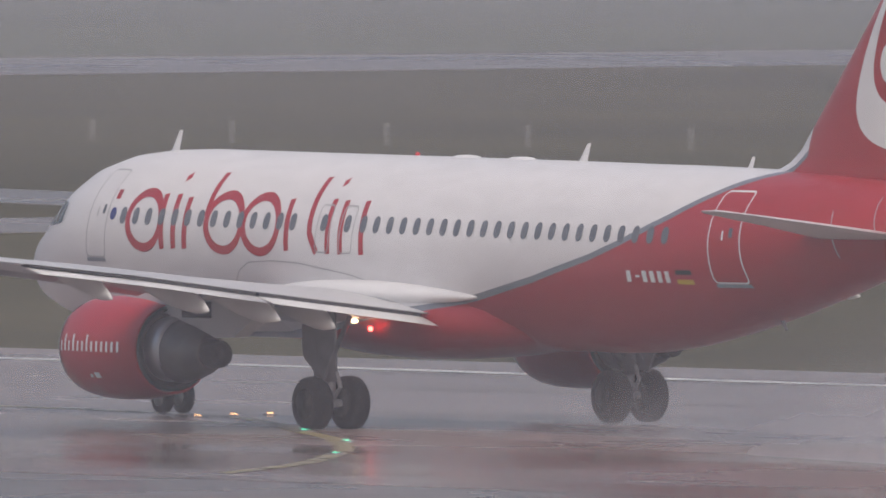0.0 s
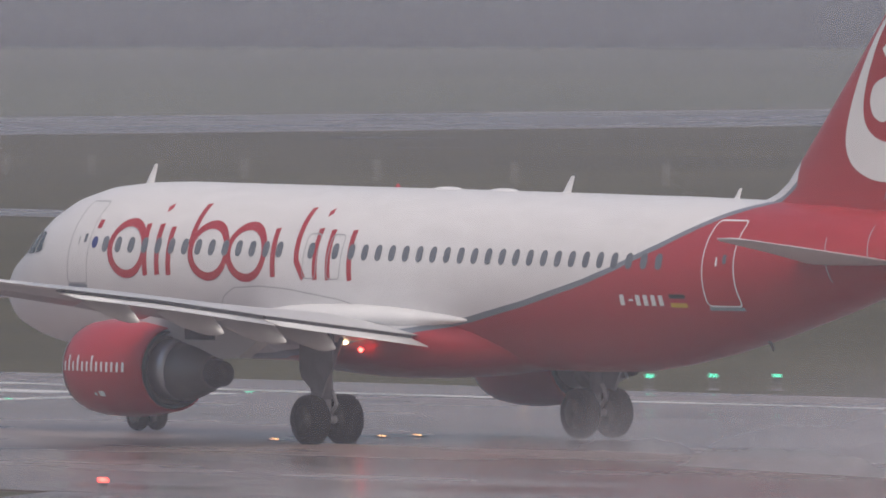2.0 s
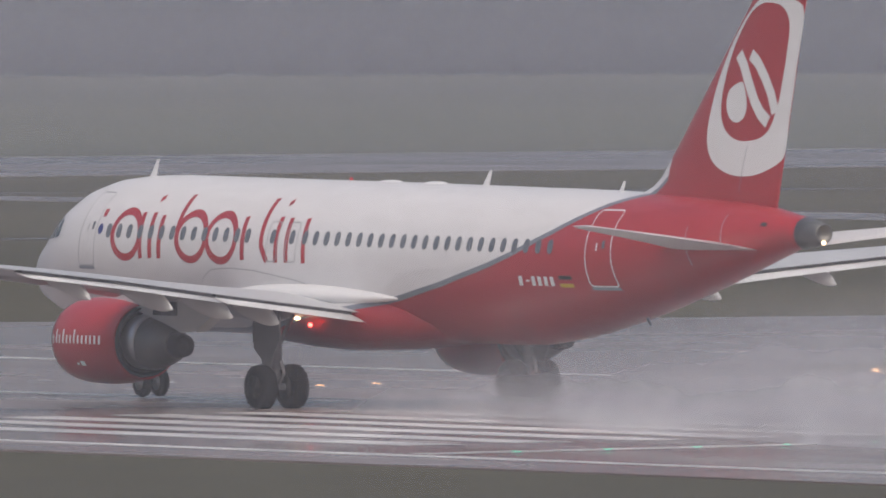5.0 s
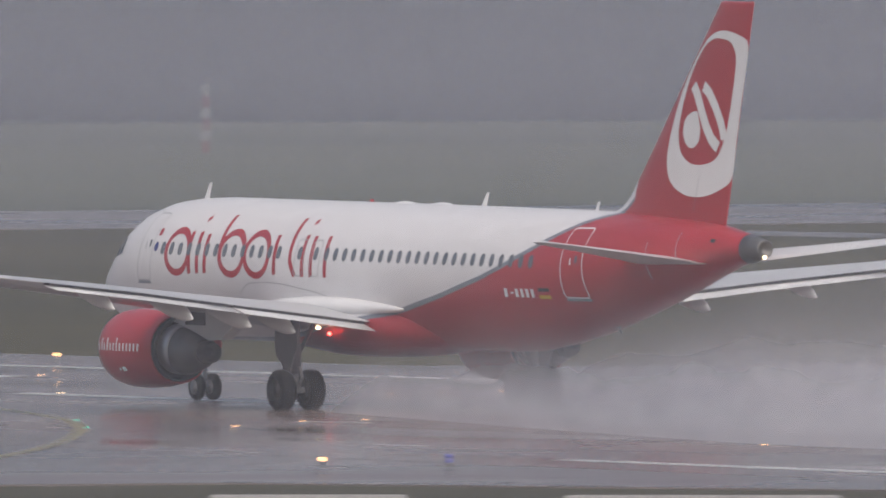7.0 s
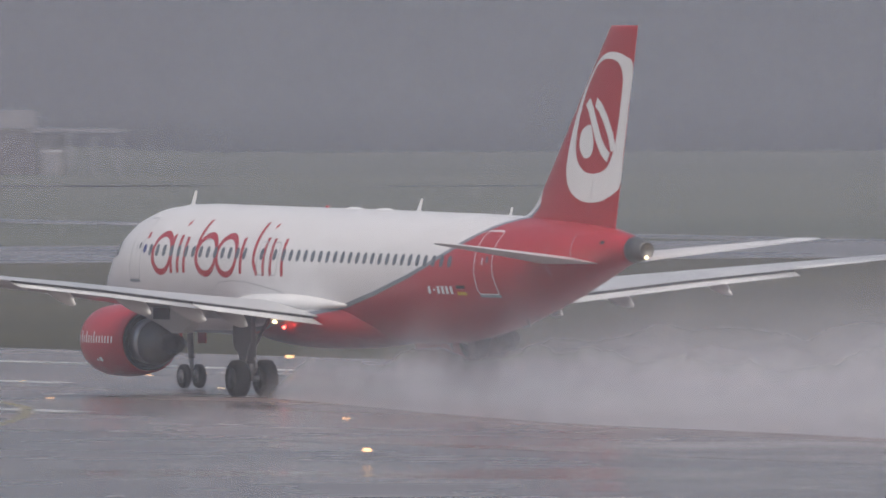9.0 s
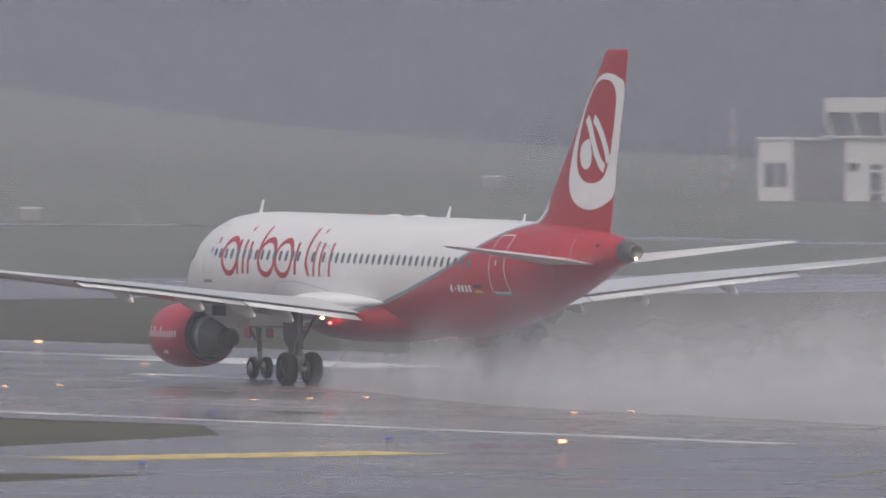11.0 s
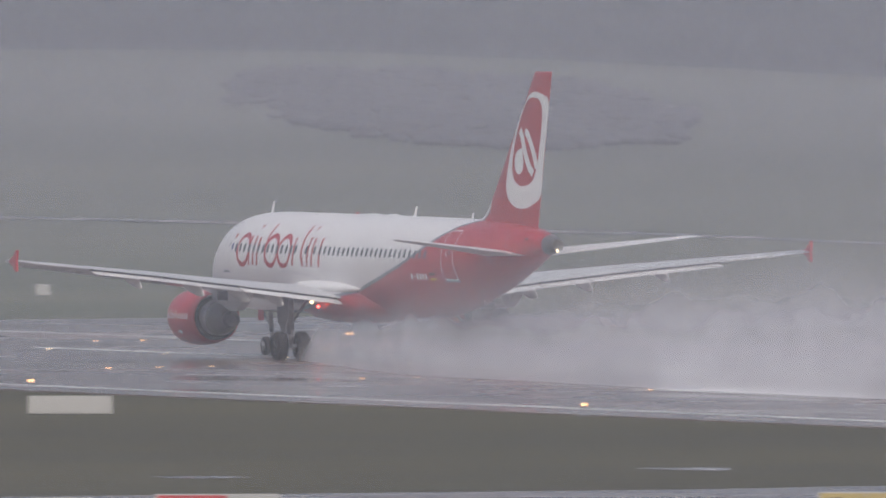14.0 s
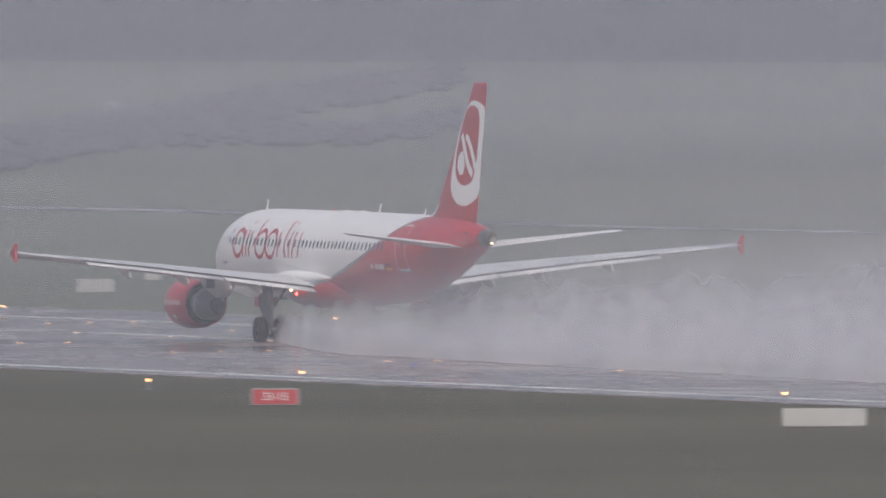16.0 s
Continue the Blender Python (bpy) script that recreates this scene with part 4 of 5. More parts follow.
sign_yellow = surface("yellow_sign_face", (0.40, 0.31, 0.11), 0.5, vary=0.06)
sign_red = surface("red_sign_face", (0.42, 0.04, 0.05), 0.5, vary=0.06)
sign_white = surface("pale_sign_back", (0.37, 0.37, 0.365), 0.5, vary=0.08)
sign_dim = surface("weathered_sign_back", (0.25, 0.25, 0.25), 0.5, vary=0.1)
sign_dark = surface("dark_sign_face", (0.05, 0.05, 0.07), 0.5, vary=0.08)


def lettering(text, size, x, z, parent, mat, y):
    cu = bpy.data.curves.new("lettering", "FONT")
    cu.body, cu.size, cu.extrude, cu.align_x, cu.align_y = text, size, 0.004, "CENTER", "CENTER"
    ob = bpy.data.objects.new("tmp", cu)
    scene.collection.objects.link(ob)
    me = bpy.data.meshes.new_from_object(ob.evaluated_get(bpy.context.evaluated_depsgraph_get()))
    bpy.data.objects.remove(ob)
    me.materials.clear()
    me.materials.append(M[mat])
    o = new("lettering", me)
    o.parent = parent
    o.matrix_basis = pose(x, y, z, 90, 0, 0)
    return o


def arrow(x, z, size, parent, y):
    bm = bmesh.new()
    for a, b in (((-0.5, -0.5), (0.45, 0.45)), ((-0.15, 0.45), (0.5, 0.45)), ((0.45, -0.15), (0.45, 0.5))):
        d = Vector((b[0] - a[0], b[1] - a[1])).normalized() * 0.075
        q = [(a[0] - d.y, a[1] + d.x), (a[0] + d.y, a[1] - d.x), (b[0] + d.y, b[1] - d.x), (b[0] - d.y, b[1] + d.x)]
        vs = [[bm.verts.new((x + p[0] * size, y + k, z + p[1] * size)) for p in q] for k in (0, -0.006)]
        bm.faces.new(vs[1])
        for i in range(4):
            bm.faces.new((vs[0][i], vs[0][(i + 1) % 4], vs[1][(i + 1) % 4], vs[1][i]))
    bmesh.ops.recalc_face_normals(bm, faces=bm.faces)
    return part("arrow", bm, M["black"], parent, "black arrow")


def make_sign(x, y, w, h, panels, label, z0=0.12, turn=0.0, case=sign_white):
    """A boxed airfield sign on short legs: panels are (share of the width, face material, text, arrow)."""
    sign = new("airfield_sign")
    tagged(sign, label, "sign")
    sign.matrix_basis = pose(x, y, 0, 0, 0, face_camera(x, y) + turn)
    bm = box(bmesh.new(), -w / 2, w / 2, 0.0, 0.22, z0, z0 + h, 0.02)
    part("casing", bm, case, sign, "metal casing")
    for lx in (-w * 0.35, w * 0.35):
        part("leg", box(bmesh.new(), lx - 0.04, lx + 0.04, 0.07, 0.15, 0, z0 + 0.02), M["strut"], sign)
    u = -w / 2 + 0.04
    for share, mat, text, arr in panels:
        pw = share * (w - 0.08)
        part("panel", box(bmesh.new(), u + 0.012, u + pw - 0.012, -0.012, 0.0, z0 + 0.035, z0 + h - 0.035), mat, sign)
        if text:
            dx = 0.0 if not arr else (-0.19 * arr * pw * 1.0)
            lettering(text, h * (0.75 if len(text) < 4 else 0.66), u + pw / 2 + dx, z0 + h / 2, sign, "white" if mat is sign_red else "black", -0.014)
        if arr:
            arrow(u + pw / 2 + 0.26 * arr * pw, z0 + h / 2, h * 0.42, sign, -0.013)
        u += pw
    return sign


make_sign(210.45, 552.9, 2.36, 0.62, [(0.54, sign_yellow, "15", 1), (0.46, sign_yellow, "D", -1)], "yellow two-panel taxiway sign with black characters and arrows", 0.05)
make_sign(244.8, 718.9, 2.86, 0.62, [(0.5, sign_white, "", 0), (0.5, sign_white, "", 0)], "pale blank back of a two-panel sign in the grass", 0.02)
make_sign(241.45, 770.65, 1.72, 0.60, [(1.0, sign_red, "33-15", 0)], "red runway sign with white numbers in the grass", 0.02)
make_sign(243.2, 439.5, 6.2, 0.55, [(0.34, sign_white, "", 0), (0.33, sign_white, "", 0), (0.33, sign_white, "", 0)], "long pale sign back beside the taxiway", 0.02)
make_sign(235.6, 444.1, 4.4, 0.55, [(0.5, sign_white, "", 0), (0.5, sign_white, "", 0)], "pale sign back beside the taxiway", 0.02)
make_sign(194.3, 558.5, 3.3, 0.60, [(0.58, sign_red, "", 0), (0.42, sign_white, "", 0)], "sign with one red and one pale panel beside the taxiway", 0.02)
make_sign(190.4, 560.0, 1.8, 0.50, [(1.0, sign_dark, "", 0)], "dark sign beside the taxiway", 0.02)
make_sign(351.2, 1153.4, 1.95, 0.72, [(1.0, sign_white, "", 0)], "pale blank sign in the far grass", 0.05)
make_sign(366.9, 1193.9, 0.95, 0.80, [(1.0, sign_white, "", 0)], "small pale square sign in the far grass", 0.3)
make_sign(361.1, 1064.7, 0.75, 0.55, [(1.0, sign_white, "", 0)], "small pale square sign in the grass", 0.1)
make_sign(342.8, 807.8, 1.75, 0.62, [(1.0, sign_red, "", 0)], "red sign in the grass beyond the runway", 0.05)
make_sign(357.8, 845.5, 0.85, 0.75, [(1.0, sign_white, "", 0)], "small pale square sign in the grass", 0.1)
make_sign(359.4, 540.6, 0.72, 0.55, [(1.0, sign_dim, "", 0)], "small dull square sign in the grass", 0.05, case=sign_dim)

# ---------------------------------------------------------------- posts, mast, hut and control building
mast_red = surface("faded_red_paint", (0.21, 0.04, 0.05), 0.55, vary=0.15, scale=3)
mast_white = surface("weathered_white_paint", (0.40, 0.39, 0.385), 0.55, vary=0.12, scale=3)


post_paint = surface("dull_post_paint", (0.30, 0.30, 0.295), 0.6, vary=0.15, scale=3)


def make_post(x, y, h, w=0.085):
    post = new("marker_post")
    tagged(post, "pale slim marker post standing in the grass", "post", "marker posts")
    for i, (a, b) in enumerate(((0, 0.42), (0.46, 0.72), (0.76, 1.0))):
        bm = bmesh.new()
        tube(bm, (0, 0, a * h), (0, 0, b * h), w * (0.75 if i else 0.5), w * (0.75 if i else 0.5), 10)
        part("segment", bm, post_paint, post)
    bm = bmesh.new()
    tube(bm, (0, 0, 0), (0, 0, h * 0.99), w * 0.3, w * 0.3, 8)
    part("core", bm, M["strut"], post)
    post.matrix_basis = pose(x, y, 0)
    return post


first_post = make_post(580, 775.1, 0.95, 0.06)
for x, y in ((580, 765.1), (580, 754.2), (580, 744.4), (580, 733.3), (580, 829.9), (580, 819.5), (580, 808.9), (580, 797.4), (580, 849.1), (580, 842.1), (580, 872.8), (580, 860.1),
             (419, 778), (489.7, 1067), (656, 1241), (672, 1260), (526, 1379), (518, 1373), (522, 1278), (530, 1287), (495, 1296), (510, 1248), (528, 1282), (604, 1254), (498, 1320)):
    copy_thing(first_post, pose(x, y, rise(face_camera(x, y), math.hypot(x, y))))


def make_mast(x, y):
    mast = new("obstacle_mast")
    tagged(mast, "red and white banded obstacle mast with a red light", "mast")
    r = 0.31
    for z0, z1, m, rr in ((0, 1.36, mast_red, r), (1.36, 3.24, mast_white, r * 1.05), (3.27, 4.12, mast_white, r * 1.08), (4.12, 7.0, mast_red, r)):
        bm = bmesh.new()
        tube(bm, (0, 0, z0), (0, 0, z1), rr, rr, 20)
        part("band", bm, m, mast, "", False)
    bm = bmesh.new()
    tube(bm, (0, 0, 3.23), (0, 0, 3.28), r * 0.98, r * 0.98, 18)
    tube(bm, (0, 0, 6.98), (0, 0, 7.4), 0.2, 0.2, 12)
    part("collar", bm, M["dark"], mast)
    bm = bmesh.new()
    bmesh.ops.create_uvsphere(bm, u_segments=12, v_segments=8, radius=0.09, matrix=Matrix.Translation((0, 0, 7.46)))
    part("lamp", bm, M["lamp_red"], mast, "lit red lamp", True)
    bm = box(bmesh.new(), -0.72, -0.38, -0.1, 0.1, 3.85, 4.5, 0.02)
    box(bm, -1.05, -0.7, -0.05, 0.05, 3.82, 3.9)
    part("bracket", bm, M["strut"], mast, "grey bracket")
    mast.matrix_basis = pose(x, y, 0, 0, 0, face_camera(x, y))


make_mast(568.5, 833.5)
brick = surface("dark_brick_wall", (0.085, 0.078, 0.085), 0.8, vary=0.2, scale=1.2, bump=0.4)
render_white = surface("white_wall_panel", (0.45, 0.435, 0.43), 0.7, vary=0.12, scale=0.6)
hut_wall = surface("weathered_hut_wall", (0.24, 0.238, 0.235), 0.7, vary=0.15, scale=0.8)
pane = surface("dark_window_pane", (0.05, 0.055, 0.065), 0.12, vary=0.15)


def make_control_building():
    b = new("control_building")
    tagged(b, "low white and dark brick control building with a glazed cab", "building")
    b.matrix_basis = pose(636.4, 1441.8, -0.15, 0, 0, face_camera(637, 1441.5))
    part("wall", box(bmesh.new(), 0.0, 17.6, 0.0, 9.0, 0, 4.45), brick, b, "dark brick ground floor")
    part("roof", box(bmesh.new(), -0.2, 17.8, -0.25, 9.2, 4.45, 4.62, 0.03), render_white, b, "pale flat roof edge")
    part("annex", box(bmesh.new(), 17.6, 21.2, 1.2, 8.0, 0, 4.5), brick, b, "dark brick annex")
    part("annex_band", box(bmesh.new(), 17.55, 21.35, 1.05, 8.1, 3.45, 4.62, 0.03), M["strut"], b, "grey upper band of the annex")
    part("canopy_roof", box(bmesh.new(), 20.6, 27.4, 0.6, 6.0, 3.12, 3.34, 0.03), M["strut"], b, "thin grey canopy roof")
    for u in (22.0, 23.6, 25.3, 27.1):
        part("canopy_post", box(bmesh.new(), u - 0.09, u + 0.09, 0.8, 0.98, 0, 3.15), M["strut"], b)
    part("canopy_screen", box(bmesh.new(), 21.3, 23.4, 5.2, 5.4, 0, 3.0), M["exhaust"], b, "dark screen under the canopy")
    for u0, u1 in ((-0.02, 2.45), (6.1, 10.5), (14.3, 16.8)):
        part("wall_panel", box(bmesh.new(), u0, u1, -0.12, 0.02, 0.02, 4.4, 0.02), render_white, b, "white wall panel")
    for u0, u1, z0, z1 in ((0.45, 1.15, 1.2, 2.85), (1.3, 2.0, 1.2, 2.85), (6.25, 7.1, 2.3, 2.85), (9.45, 10.3, 2.3, 2.85), (7.85, 8.75, 2.4, 2.75), (14.75, 15.4, 1.2, 2.85), (15.55, 16.3, 1.2, 2.85), (7.9, 8.7, 0.85, 2.2), (7.9, 8.7, 0.2, 0.72)):
        w = part("window", box(bmesh.new(), u0, u1, -0.15, -0.10, z0, z1), pane, b, "dark window")
        part("window_frame", box(bmesh.new(), u0 - 0.06, u1 + 0.06, -0.14, -0.09, z0 - 0.06, z0), M["strut"], w)
    part("notice_board", box(bmesh.new(), 11.2, 12.3, -0.06, -0.0, 1.25, 2.05, 0.02), render_white, b, "pale board on the brick")
    # cab: floor, leaning panes between white posts, deep roof fascia
    part("cab_floor", box(bmesh.new(), 4.6, 15.2, -0.5, 7.5, 4.62, 4.78, 0.02), render_white, b)
    c0, c1 = 5.2, 14.4
    rings = [[(c0, 0.2, 4.75), (c1, 0.2, 4.75), (c1, 6.8, 4.75), (c0, 6.8, 4.75)], [(c0 - 0.55, -0.3, 6.45), (c1 + 0.55, -0.3, 6.45), (c1 + 0.55, 7.2, 6.45), (c0 - 0.55, 7.2, 6.45)]]
    part("cab_glass", loft([[Vector(p) for p in r] for r in rings]), pane, b, "dark leaning cab glass")
    for i in range(6):
        a = c0 + (c1 - c0) * i / 5
        k = (a - (c0 + c1) / 2) / ((c1 - c0) / 2) * 0.55
        bm = bmesh.new()
        tube(bm, (a, 0.15, 4.75), (a + k, -0.36, 6.46), 0.12, 0.12, 6)
        part("cab_post", bm, render_white, b, "white leaning post")
    part("cab_roof", box(bmesh.new(), 4.65, 14.95, -0.6, 7.4, 6.42, 7.45, 0.04), render_white, b, "deep white roof fascia")
    part("fascia_plate", box(bmesh.new(), 11.5, 12.9, -0.65, -0.6, 6.75, 7.15, 0.01), sign_yellow, b, "faded plate on the fascia")
    part("roof_box", box(bmesh.new(), 13.5, 15.5, 1.0, 3.0, 7.45, 8.8, 0.05), M["wing"], b, "grey plant box")
    # One plant box; its shaded right face is put in as a darker wedge.
    side = [(15.5, 7.2), (17.0, 7.2), (17.0, 8.0), (16.2, 8.65), (15.5, 8.8)]
    part("roof_box_shaded_side", loft([[Vector((u, v, w)) for u, w in side] for v in (1.6, 3.4)]), M["strut"], b, "sloped side in darker grey for the shaded face of the plant box")
    for i, m in enumerate((mast_white, mast_red, mast_white, mast_red, mast_red)):
        bm = bmesh.new()
        tube(bm, (10.2, 3, 7.4 + i * 0.95), (10.2, 3, 8.35 + i * 0.95), 0.2 - 0.025 * i, 0.2 - 0.025 * i, 10)
        part("mast_band", bm, m, b)
    bm = bmesh.new()
    bmesh.ops.create_uvsphere(bm, u_segments=10, v_segments=6, radius=0.09, matrix=Matrix.Translation((10.4, 3, 11.1)))
    part("mast_lamp", bm, M["lamp_red"], b, "lit red lamp", True)
    bm = bmesh.new()
    tube(bm, (10.2, 3, 12.55), (10.2, 3, 12.75), 0.4, 0.3, 12)
    part("mast_cap", bm, render_white, b)


make_control_building()


def make_hut(x, y, w, h, label):
    hut = new("equipment_hut")
    tagged(hut, label, "hut", "equipment huts")
    hut.matrix_basis = pose(x, y, rise(face_camera(x, y), math.hypot(x, y)), 0, 0, face_camera(x, y))
    part("walls", box(bmesh.new(), -w / 2, w / 2, 0, w, 0, h, 0.03), hut_wall, hut)
    part("roof", box(bmesh.new(), -w / 2 - 0.12, w / 2 + 0.12, -0.12, w + 0.12, h, h + 0.12, 0.02), M["wing"], hut)
    part("door", box(bmesh.new(), -0.4, 0.4, -0.04, 0, 0.05, min(2.0, h - 0.15), 0.01), M["strut"], hut)


make_hut(622.0, 1437.0, 2.0, 1.35, "small pale equipment hut in the wet grass")
make_hut(646.0, 1512.0, 1.4, 0.8, "small pale equipment hut in the wet grass")
make_hut(525.0, 1720.0, 0.9, 0.75, "small pale equipment hut in the wet grass")
make_hut(515.0, 1278.0, 1.15, 0.75, "small pale equipment hut in the wet grass")
make_hut(656.0, 1431.0, 1.3, 1.6, "pale cabinet in the wet grass by the building")
for x, y, h in ((712.7, 1358.5, 4.7), (707.5, 1608, 6.0), (655, 1490, 3.0)):
    bands = new("approach_mast")
    tagged(bands, "thin red and white banded mast beyond the grass", "mast", "thin far masts")
    for i in range(6):
        bm = bmesh.new()
        tube(bm, (0, 0, h * i / 6), (0, 0, h * (i + 1) / 6), 0.13, 0.13, 8)
        part("band", bm, mast_white if i % 2 else mast_red, bands)
    bands.matrix_basis = pose(x, y, 0)

# ---------------------------------------------------------------- far woods


# foliage colour lifted and blued, so part of the haze is painted in
hazed_leaves = surface("hazed_hedge_foliage", (0.050, 0.054, 0.062), 0.9, vary=0.25, scale=0.05)


def make_copse(name, places, h, label):
    """A far mass of tree crowns as one uneven mesh; places are (bearing, distance)."""
    bm = bmesh.new()
    for a, r in places:
        hh = h * random.uniform(0.7, 1.3)
        w = hh * random.uniform(1.1, 1.8)
        m = Matrix.Translation((-r * math.sin(radians(a)), r * math.cos(radians(a)), rise(a, r) + hh * 0.4))
        bmesh.ops.create_icosphere(bm, subdivisions=2, radius=1, matrix=m @ Matrix.Diagonal((w, w, hh * 0.6, 1)))
    for v in bm.verts:
        v.co += noise.noise_vector(v.co * 0.9) * 0.22 * h
    return tagged(part(name, bm, hazed_leaves, smooth=True), label, "woods", kind="stuff")


def make_ridge():
    """The wooded rise that closes the view."""
    bm = bmesh.new()
    rows = [[], [], [], []]
    for i in range(641):
        a = -70 + 80 * i / 640
        r0 = float(np.interp(a, [-34, -28.3, -26.4, -25.0, -24.4, -23.6, -22.5], [1950, 1855, 1820, 1800, 1950, 2150, 2235]))
        for k, (dr, z) in enumerate(((0, -2), (12, 9), (40, 16), (330, 66))):
            zz = z + (noise.noise(Vector((a * 1.7, k * 3.1, 0))) * 2.5 * k + noise.noise(Vector((a * 11, k, 4))) * 1.6 if k else 0)
            rows[k].append(bm.verts.new((-(r0 + dr) * math.sin(radians(a)), (r0 + dr) * math.cos(radians(a)), zz)))
    for a, b in zip(rows, rows[1:]):
        for i in range(640):
            bm.faces.new((a[i], a[i + 1], b[i + 1], b[i]))
    bmesh.ops.recalc_face_normals(bm, faces=bm.faces)
    return tagged(part("backdrop", bm, M["woods"], smooth=True), "dim wooded ridge far behind the airfield", "woods", kind="structure")


make_ridge()
spots = []
while len(spots) < 700:
    u, v = random.uniform(-1, 1), random.uniform(-1, 1)
    if u * u + v * v < 1 + 0.3 * noise.noise(Vector((u * 3, v * 3, 1))):
        spots.append((-19.8 + 0.60 * u, 1795 + 135 * v + 40 * u))
make_copse("hillside_copse", spots, 0.75, "dim copse on the far hillside")


def along(pts, n, wide):
    o = []
    for i in range(n):
        u = random.uniform(0, len(pts) - 1.001)
        k = int(u)
        f = u - k
        o.append((pts[k][0] + (pts[k + 1][0] - pts[k][0]) * f, pts[k][1] + (pts[k + 1][1] - pts[k][1]) * f + random.uniform(-wide, wide)))
    return o


make_copse("hillside_hedge", along([(-16.3, 1610), (-16.69, 1672), (-17.05, 1748), (-17.41, 1835), (-17.87, 1960)], 700, 62), 0.65, "dim hedge climbing the far hillside")
make_copse("hillside_hedge", along([(-16.9, 1705), (-17.3, 1722), (-17.63, 1722), (-17.9, 1775)], 340, 32), 0.6, "dim hedge along the far hillside")

# ---------------------------------------------------------------- rain haze and spray
HAZE = (0.485, 0.502, 0.595)


def make_haze(r, amount, fade):
    """A drift of haze that thins out towards the ground; v of its UV map is the height over the ground."""
    def density(k):
        n = k.noise(k.coords((0.012, 0.012, 0.05)), 1.0, 3)
        uv = k.n("UVMap")
        xyz = k.n("SeparateXYZ")
        k.link(uv.outputs[0], xyz.inputs[0])
        low = k.math("DIVIDE", xyz.outputs[1], fade, True)
        return k.math("MULTIPLY", k.math("MULTIPLY", k.ramp(n, [(0.25, 0.88), (0.75, 1.0)]), amount), low)
    bm = bmesh.new()
    lay = bm.loops.layers.uv.new("height")
    cols = []
    for i in range(141):
        a = -60 + 70 * i / 140
        z = rise(a, r)
        cols.append([bm.verts.new((-r * math.sin(radians(a)), r * math.cos(radians(a)), z + h)) for h in (0, 90)])
    for a, b in zip(cols, cols[1:]):
        f = bm.faces.new((a[0], b[0], b[1], a[1]))
        for lp, h in zip(f.loops, (0, 0, 90, 90)):
            lp[lay].uv = (0, h)
    ob = part("rain_haze", bm, veil("rain_haze", density, HAZE), smooth=True)
    ob.visible_shadow = False
    return tagged(ob, "thin grey drift of rain haze over the field", "haze", kind="stuff")


for r, amount, fade in ((424, 0.215, 1.2), (782, 0.24, 4.0), (1170, 0.31, 4.5), (1600, 0.32, 4.5)):
    make_haze(r, amount, fade)


def plume(d, tall):
    """The height of the spray at d metres behind the wheels."""
    return min(0.35 + 0.20 * tall * d, 1.7 * tall + 0.026 * tall * d)


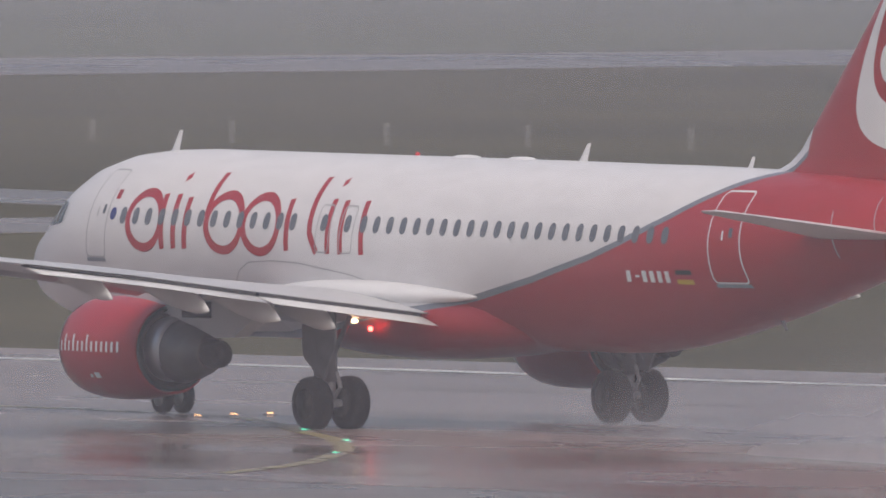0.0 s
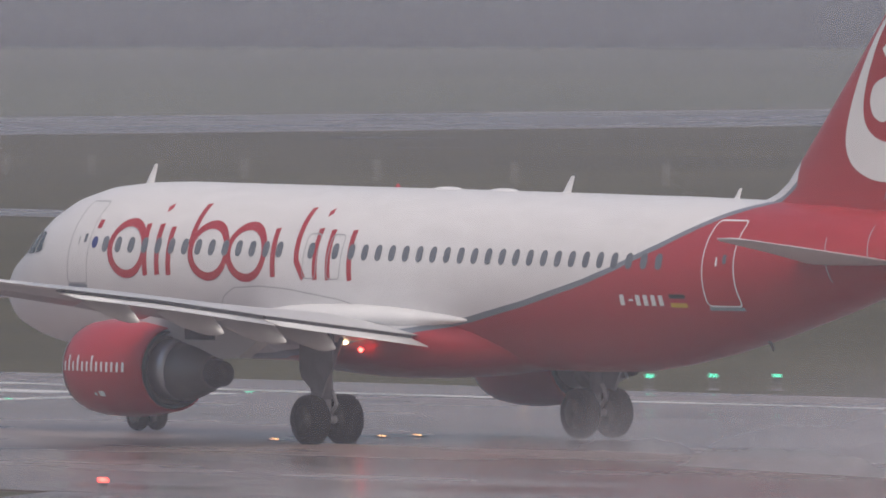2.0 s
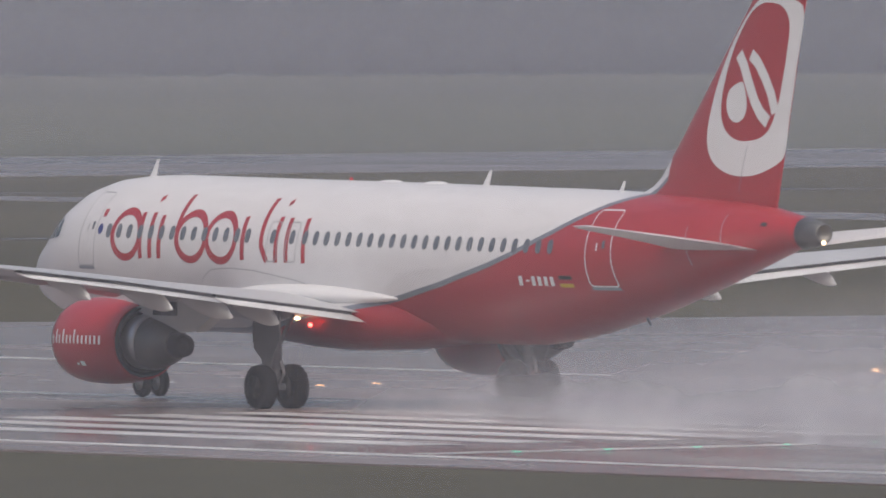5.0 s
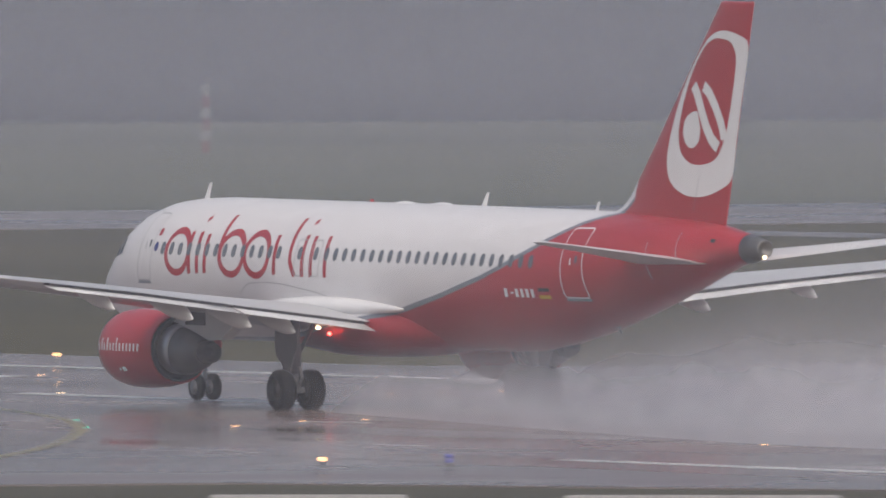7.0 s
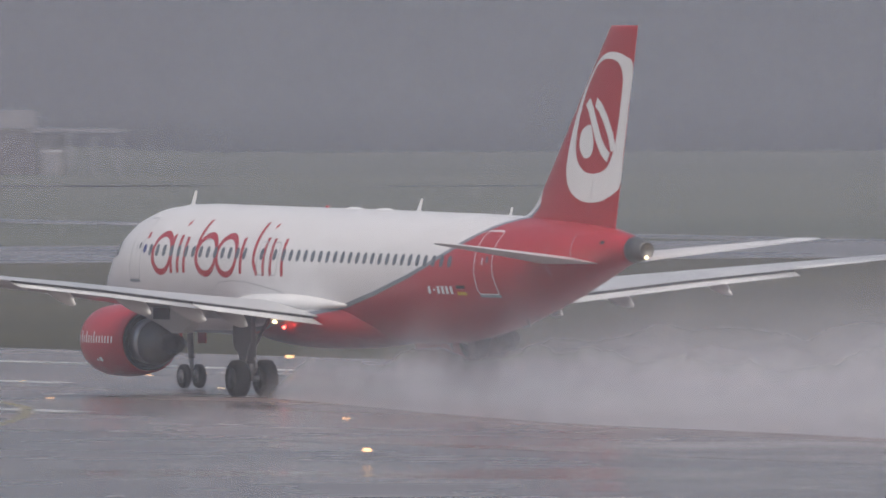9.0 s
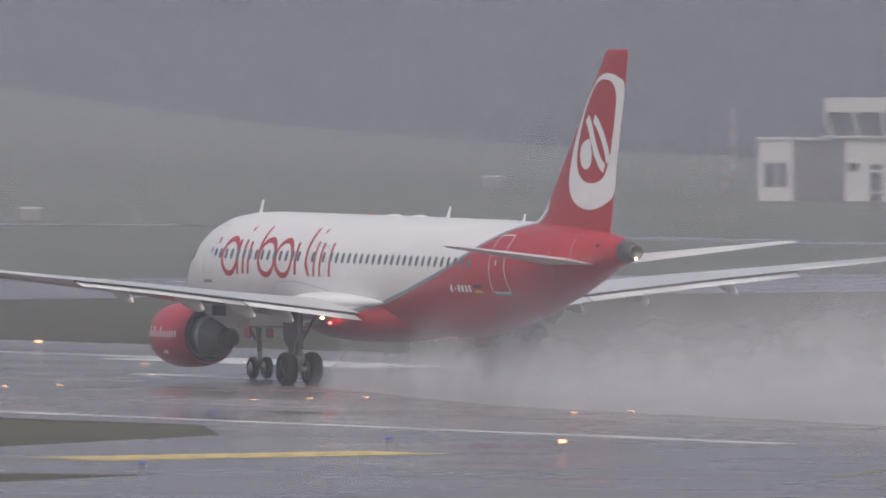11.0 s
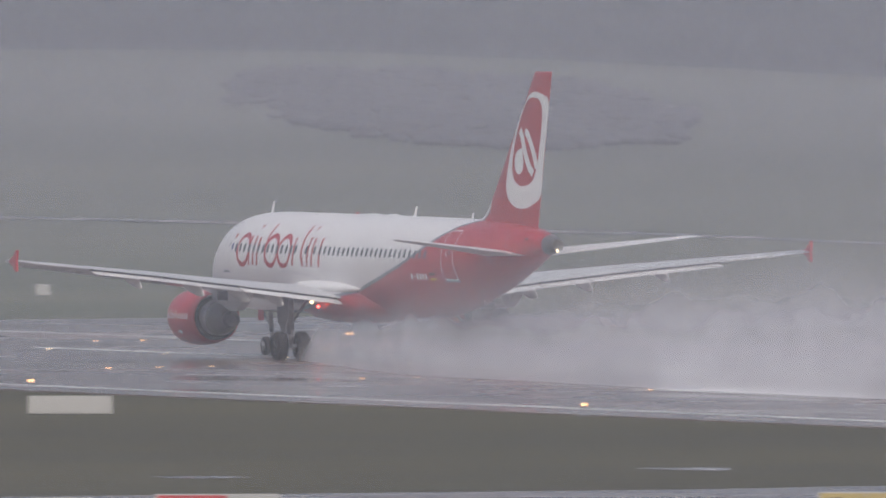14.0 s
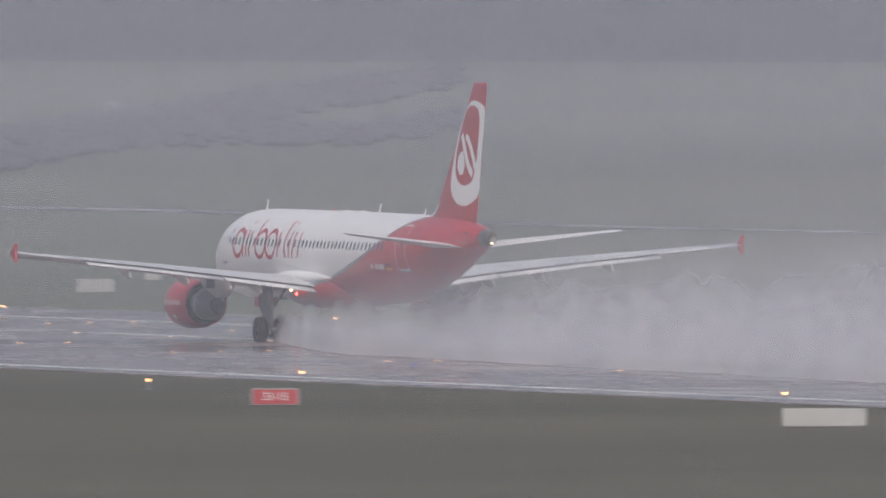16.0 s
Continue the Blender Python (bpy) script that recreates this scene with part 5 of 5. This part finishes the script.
def make_spray(x0, spread, strength, seed, tall):
    """One drifting sheet of wheel spray, thickening and rising behind the gear, thinning softly upwards."""
    def density(k):
        tc = k.n("TexCoord")
        xyz = k.n("SeparateXYZ")
        k.link(tc.outputs["Object"], xyz.inputs[0])
        d = k.math("SUBTRACT", k.math("MULTIPLY", xyz.outputs[1], -1.0), 0.6)
        mp = k.n("Mapping")
        mp.inputs["Location"].default_value = (seed * 7.3, seed * 3.1, seed)
        mp.inputs["Scale"].default_value = (0.2, 0.10, 0.30)
        k.link(tc.outputs["Object"], mp.inputs["Vector"])
        n = k.noise(mp.outputs[0], 1.0, 6, 0.56)
        h = k.math("MINIMUM", k.math("ADD", 0.35, k.math("MULTIPLY", d, 0.20 * tall)), k.math("ADD", 1.7 * tall, k.math("MULTIPLY", d, 0.026 * tall)))
        hn = k.math("MULTIPLY", h, k.math("ADD", 0.35, k.math("MULTIPLY", n, 1.3)))
        q = k.math("DIVIDE", k.math("MAXIMUM", xyz.outputs[2], 0.0), hn)
        fall = k.math("EXPONENT", k.math("MULTIPLY", k.math("POWER", q, 2.2), -0.9))
        rim = k.math("SUBTRACT", 1.0, k.math("DIVIDE", xyz.outputs[2], k.math("MULTIPLY", h, 2.6)), True)
        start = k.math("DIVIDE", k.math("SUBTRACT", d, 0.2), 5.5, True)
        wisp = k.ramp(n, [(0.25, 0.72), (0.65, 1.0)])
        return k.math("MULTIPLY", k.math("MULTIPLY", k.math("MULTIPLY", fall, rim), start), k.math("MULTIPLY", wisp, strength), True)
    bm = bmesh.new()
    rows = []
    for i in range(60):
        d = 150 * (i / 59) ** 1.3
        x = x0 + spread * min(d, 45 + 0.3 * (d - 45)) + 0.25 * math.sin(d * 0.12 + seed)
        top = 2.62 * plume(d, tall)
        rows.append([bm.verts.new((x - 2.0 * spread * k, -d, top * k)) for k in (0, 0.5, 1)])
    for a, b in zip(rows, rows[1:]):
        for k in (0, 1):
            bm.faces.new((a[k], b[k], b[k + 1], a[k + 1]))
    ob = part("wheel_spray", bm, veil("wheel_spray", density, (0.95, 0.94, 0.97)), smooth=True)
    ob.visible_shadow = False
    return tagged(ob, "grey-white cloud of water spray behind the wheels", "spray", "sheets of spray")


SPRAY = [make_spray(x0, sp, st, i + 1, tl) for i, (x0, sp, st, tl) in enumerate(((-4.0, -0.23, 0.78, 0.85), (-1.6, -0.11, 0.80, 1.05), (1.8, 0.03, 0.82, 1.2), (4.6, 0.12, 0.88, 1.25)))]


def motions():
    """All that moves: the airliner and the sheets of spray that it drags along."""
    nose_up = lambda t: float(np.interp(t, [0, 2, 4, 6.5, 8, 10, 13, 16], [0.08, 0.10, 0.20, 0.12, 0.13, 0.09, 0.03, 0.03]))
    walk(airliner, [(t, pose(x, y, 0.05, nose_up(t), -0.46, yaw)) for t, x, y, yaw in ROLL_PATH])
    for i, ob in enumerate(SPRAY):
        rows = []
        for t, x, y, yaw in ROLL_PATH:
            lift = float(np.interp(t, [0, 2, 3.5, 4.2, 6.3, 8, 10, 13, 16], [-1.5, -1.4, -0.95, -0.82, -0.35, -0.1, 0.0, 0.0, 0.05]))
            rows.append((t, pose(x, y - 0.3 * i + 0.4 * math.sin(0.9 * t + i), 0.05 + lift, 0, 0, yaw * 0.3)))
        walk(ob, rows)


motions()
